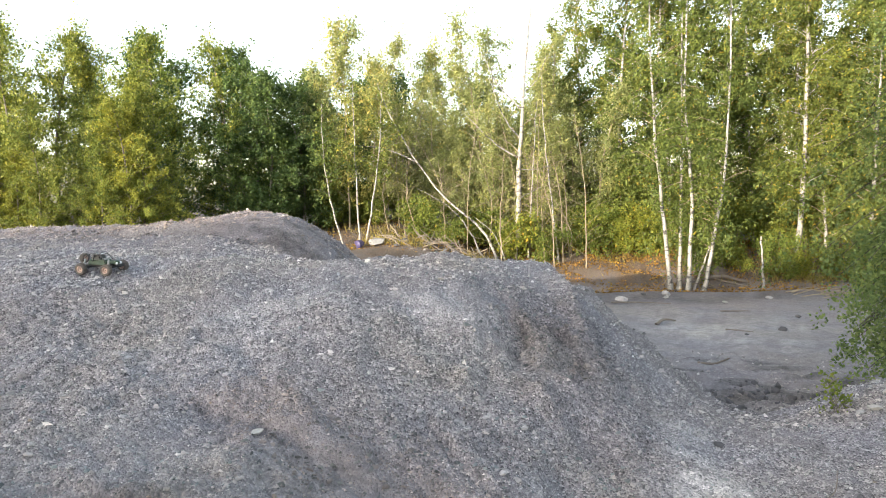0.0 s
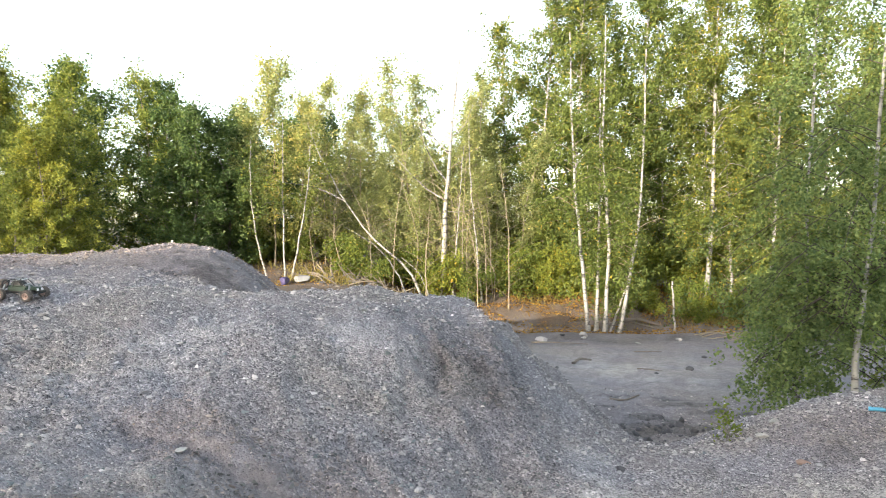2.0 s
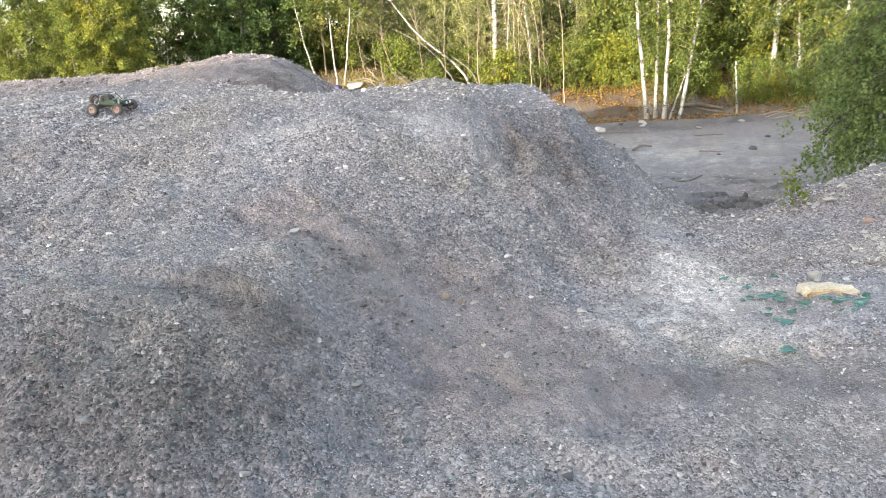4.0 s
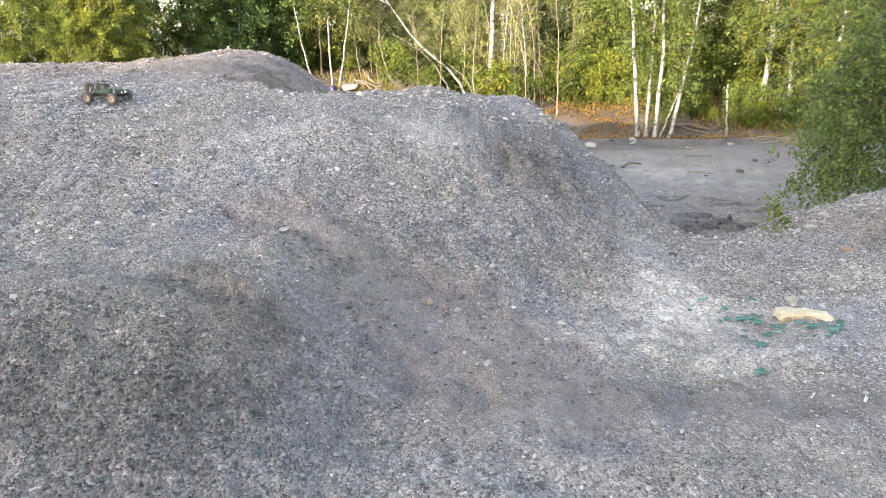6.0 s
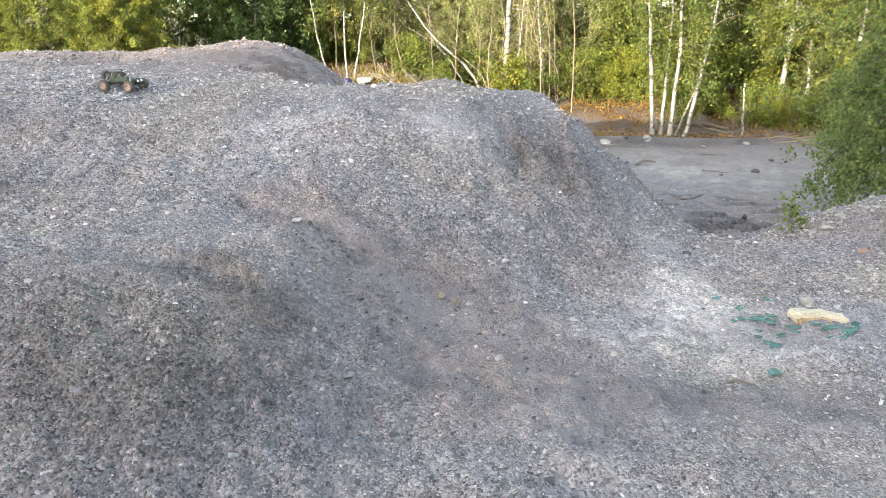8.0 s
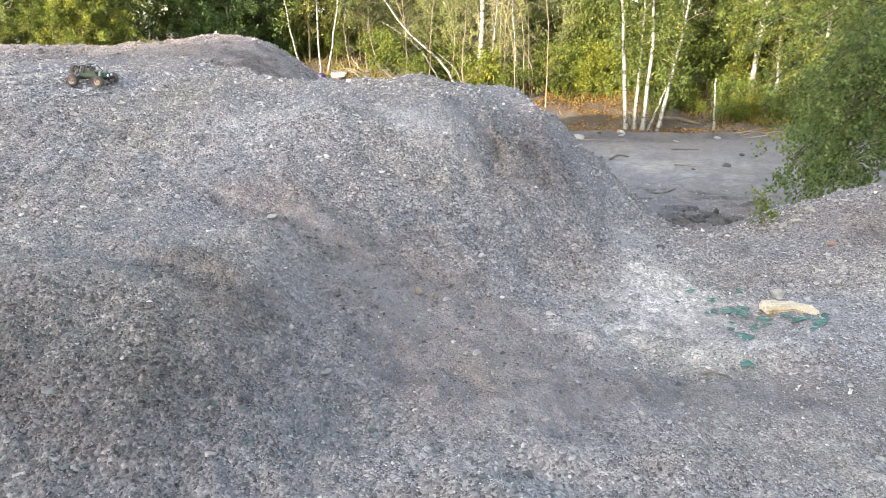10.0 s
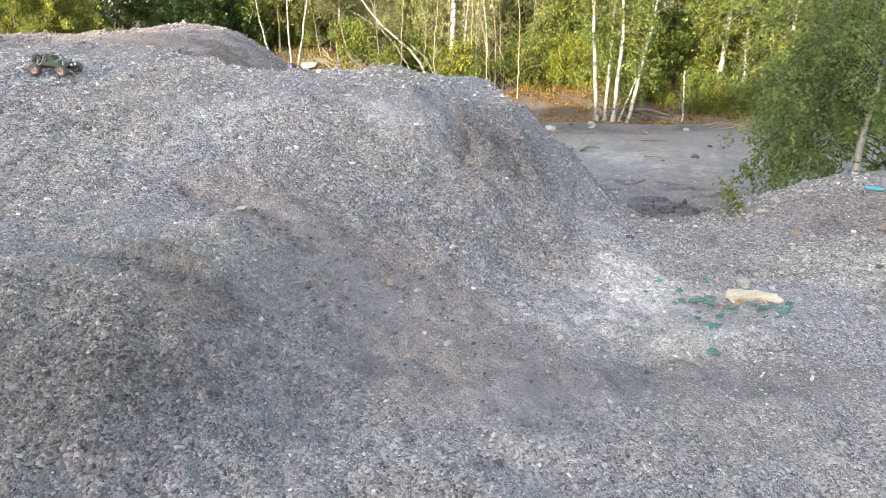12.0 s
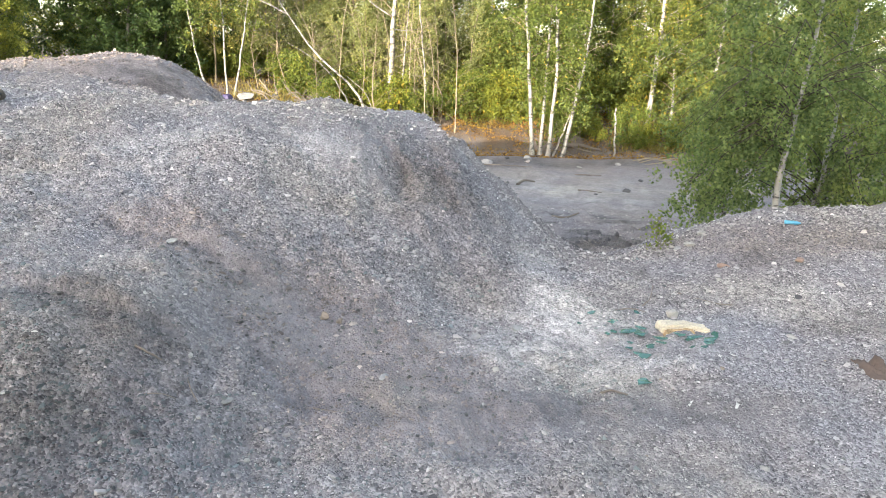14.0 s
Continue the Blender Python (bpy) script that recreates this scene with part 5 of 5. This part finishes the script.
SCRAP = plain("white_paper", (0.62, 0.61, 0.58), 0.7, scale=30, vary=0.12)
for x, y, length, width, turn in ((2.62, 3.95, 0.045, 0.016, 20), (2.50, 3.91, 0.03, 0.014, 70), (2.23, 3.26, 0.05, 0.014, 60), (3.02, 2.98, 0.06, 0.012, -15), (2.05, 3.42, 0.028, 0.012, 30)):
    scrap(x, y, length, width, turn, x * 7)


def stick(label, pts, r, mat, group=""):
    pts = [(x, y, lone(x, y) + r * 0.8 + dz) for x, y, dz in pts]
    line = smooth_line(pts, 8)
    line[1:-1] += litter_rng.normal(0, r * 0.3, (6, 3)) * [1, 1, 0.2]
    v, f = tubes([(line, np.linspace(r, r * 0.5, 8))], 6)
    return tagged(new("stick", mesh_from("stick", v, f, mat, True)), label, "stick", group)


for pts, r in (([(2.52, 5.10, 0), (2.62, 5.18, 0.02), (2.70, 5.32, 0.06)], 0.006), ([(2.20, 4.90, 0.0), (2.36, 4.93, 0.015), (2.55, 4.90, 0)], 0.007), ([(2.95, 5.35, 0), (3.3, 5.2, 0.01), (3.6, 5.15, 0)], 0.007),
               ([(0.36, 3.16, 0), (0.40, 3.10, 0.004), (0.44, 3.02, 0)], 0.006), ([(-0.80, 3.20, 0), (-0.74, 3.20, 0.004), (-0.69, 3.21, 0)], 0.007), ([(-0.72, 2.98, 0), (-0.66, 3.0, 0.003), (-0.60, 3.04, 0)], 0.003),
               ([(-0.52, 3.06, 0), (-0.56, 3.12, 0.004), (-0.58, 3.18, 0)], 0.0035), ([(1.58, 3.57, 0), (1.65, 3.57, 0.003), (1.74, 3.56, 0)], 0.009), ([(-0.02, 3.3, 0), (0.05, 3.22, 0.003), (0.1, 3.12, 0)], 0.004)):
    stick("dry brown stick lying on the gravel", pts, r, DEADWOOD, "loose sticks")

for pts, r in (([(4.36, 15.6, 0), (4.6, 15.9, 0.03), (4.9, 16.05, 0)], 0.035), ([(5.5, 14.8, 0), (5.7, 14.6, 0.01), (5.9, 14.45, 0)], 0.018), ([(4.1, 18.75, 0), (4.8, 18.6, 0.02), (5.5, 18.4, 0)], 0.022),
               ([(4.0, 11.95, 0), (4.25, 11.9, 0.01), (4.5, 11.95, 0)], 0.022), ([(6.3, 17.3, 0), (6.7, 17.2, 0.01), (7.0, 17.3, 0)], 0.018), ([(7.3, 22.3, 0.25), (7.6, 21.7, 0.1), (7.9, 21.0, 0)], 0.02)):
    stick("dark weathered stick on the floor of the hollow", pts, r, DEADWOOD, "sticks in the hollow")

# fallen logs, brushwood and dumped rubbish at the edge of the wood
for pts, r in (([(7.9, 22.9, 0.10), (8.5, 22.9, 0.05), (9.1, 22.7, 0.0)], 0.075), ([(8.0, 22.4, 0.25), (8.5, 22.2, 0.12), (8.9, 22.0, 0.0)], 0.025)):
    tagged(stick("weathered fallen trunk lying at the wood's edge", pts, r, DEADWOOD), category="log")
for k in range(16):
    x, y, a0 = litter_rng.uniform(9.2, 11.2), litter_rng.uniform(19.3, 20.6), litter_rng.uniform(-0.5, 0.5)
    stick("pale dry branch on a brushwood heap", [(x, y, 0.0), (x + 0.5 * math.cos(a0), y + 0.5 * math.sin(a0), 0.08), (x + 1.0 * math.cos(a0), y + 1.0 * math.sin(a0), litter_rng.uniform(0, 0.2))], 0.018, TWIG, "brushwood")
for k in range(60):
    x, y, a0 = litter_rng.uniform(-2.0, 2.0), litter_rng.uniform(22.2, 23.2), litter_rng.uniform(0, 3.1)
    reach = litter_rng.uniform(0.4, 1.1)
    stick("bare brown branch on a heap of cut wood", [(x, y, 0.02), (x + 0.5 * reach * math.cos(a0), y + 0.3 * reach * math.sin(a0), litter_rng.uniform(0.05, 0.2)), (x + reach * math.cos(a0), y + 0.6 * reach * math.sin(a0), litter_rng.uniform(0.05, 0.45))], litter_rng.uniform(0.010, 0.028), DEADWOOD if k % 6 else TWIG, "cut wood")
lump("rubbish_sack", "full white plastic sack dumped by the wood", "sack", litter_rng, -2.15, 22.4, 0.62, SACK, (1.1, 0.7, 0.36), 10, cuts=3, sink=0.05)
lump("rubbish_bag", "violet plastic bag dumped beside a white sack", "bag", litter_rng, -2.65, 22.2, 0.42, PURPLE, (1.0, 0.8, 0.6), 40, cuts=3, sink=0.05)
for k in range(20):
    lump("rubble_lump", "dusty brown lump of stone in a rubble heap", "rubble", litter_rng, litter_rng.uniform(-1.6, 1.2), litter_rng.uniform(22.0, 23.0), litter_rng.uniform(0.10, 0.24), (BROWN_STONE, DARK_STONE, BROWN_STONE, DARK_STONE, GREY_STONE)[k % 5], turn=30 * k, group="rubble heap", sink=0.0)


def build_grass():
    r = np.random.default_rng(4)
    n = 16000
    x, y = r.uniform(-5, 14, n), 22.3 + r.exponential(1.8, n)
    keep = (hash_noise(x * 0.9, y * 0.9, 91) + r.uniform(-0.6, 0.6, n)) > 0.1
    keep &= ~((x > 2.4) & (x < 9.5) & (y < 24.6) & (r.uniform(0, 1, n) < 0.96))
    x, y = x[keep], y[keep]
    z = height(x, y)
    h, a0, w = r.uniform(0.08, 0.28, len(x)), r.uniform(0, 2 * np.pi, len(x)), 0.012
    lean = r.normal(0, 0.12, (len(x), 2))
    v = np.stack([np.stack([x - w * np.cos(a0), y - w * np.sin(a0), z], 1), np.stack([x + w * np.cos(a0), y + w * np.sin(a0), z], 1), np.stack([x + lean[:, 0], y + lean[:, 1], z + h], 1)], 1)
    tagged(new("grass", mesh_from("grass", v.reshape(-1, 3), np.arange(3 * len(x)).reshape(-1, 3), GRASS)), "dry yellow-green grass along the edge of the wood", "grass", kind="stuff")
    n = 9000
    x, y = r.uniform(-4, 14, n), r.uniform(21.5, 29, n)
    m = 15000
    x, y = np.concatenate([x, r.uniform(2.2, 11, m)]), np.concatenate([y, 27.2 - r.exponential(1.9, m).clip(0, 6.2)])
    c = np.stack([x, y, height(x, y) + 0.02], 1)
    v, f = leaves(c, 0.075, r, 0, 0.8, 0.9, flat=0.5)
    tagged(new("fallen_leaf_litter", mesh_from("fallen_leaf_litter", v, f, LEAF_FALLEN)), "brown and orange fallen leaves under the trees", "leaf litter", kind="stuff")


LEAF_FALLEN = leaf_material("fallen_leaf", (0.10, 0.06, 0.03), (0.32, 0.19, 0.07), (0.50, 0.33, 0.08), 0.2, 0.7)
build_grass()
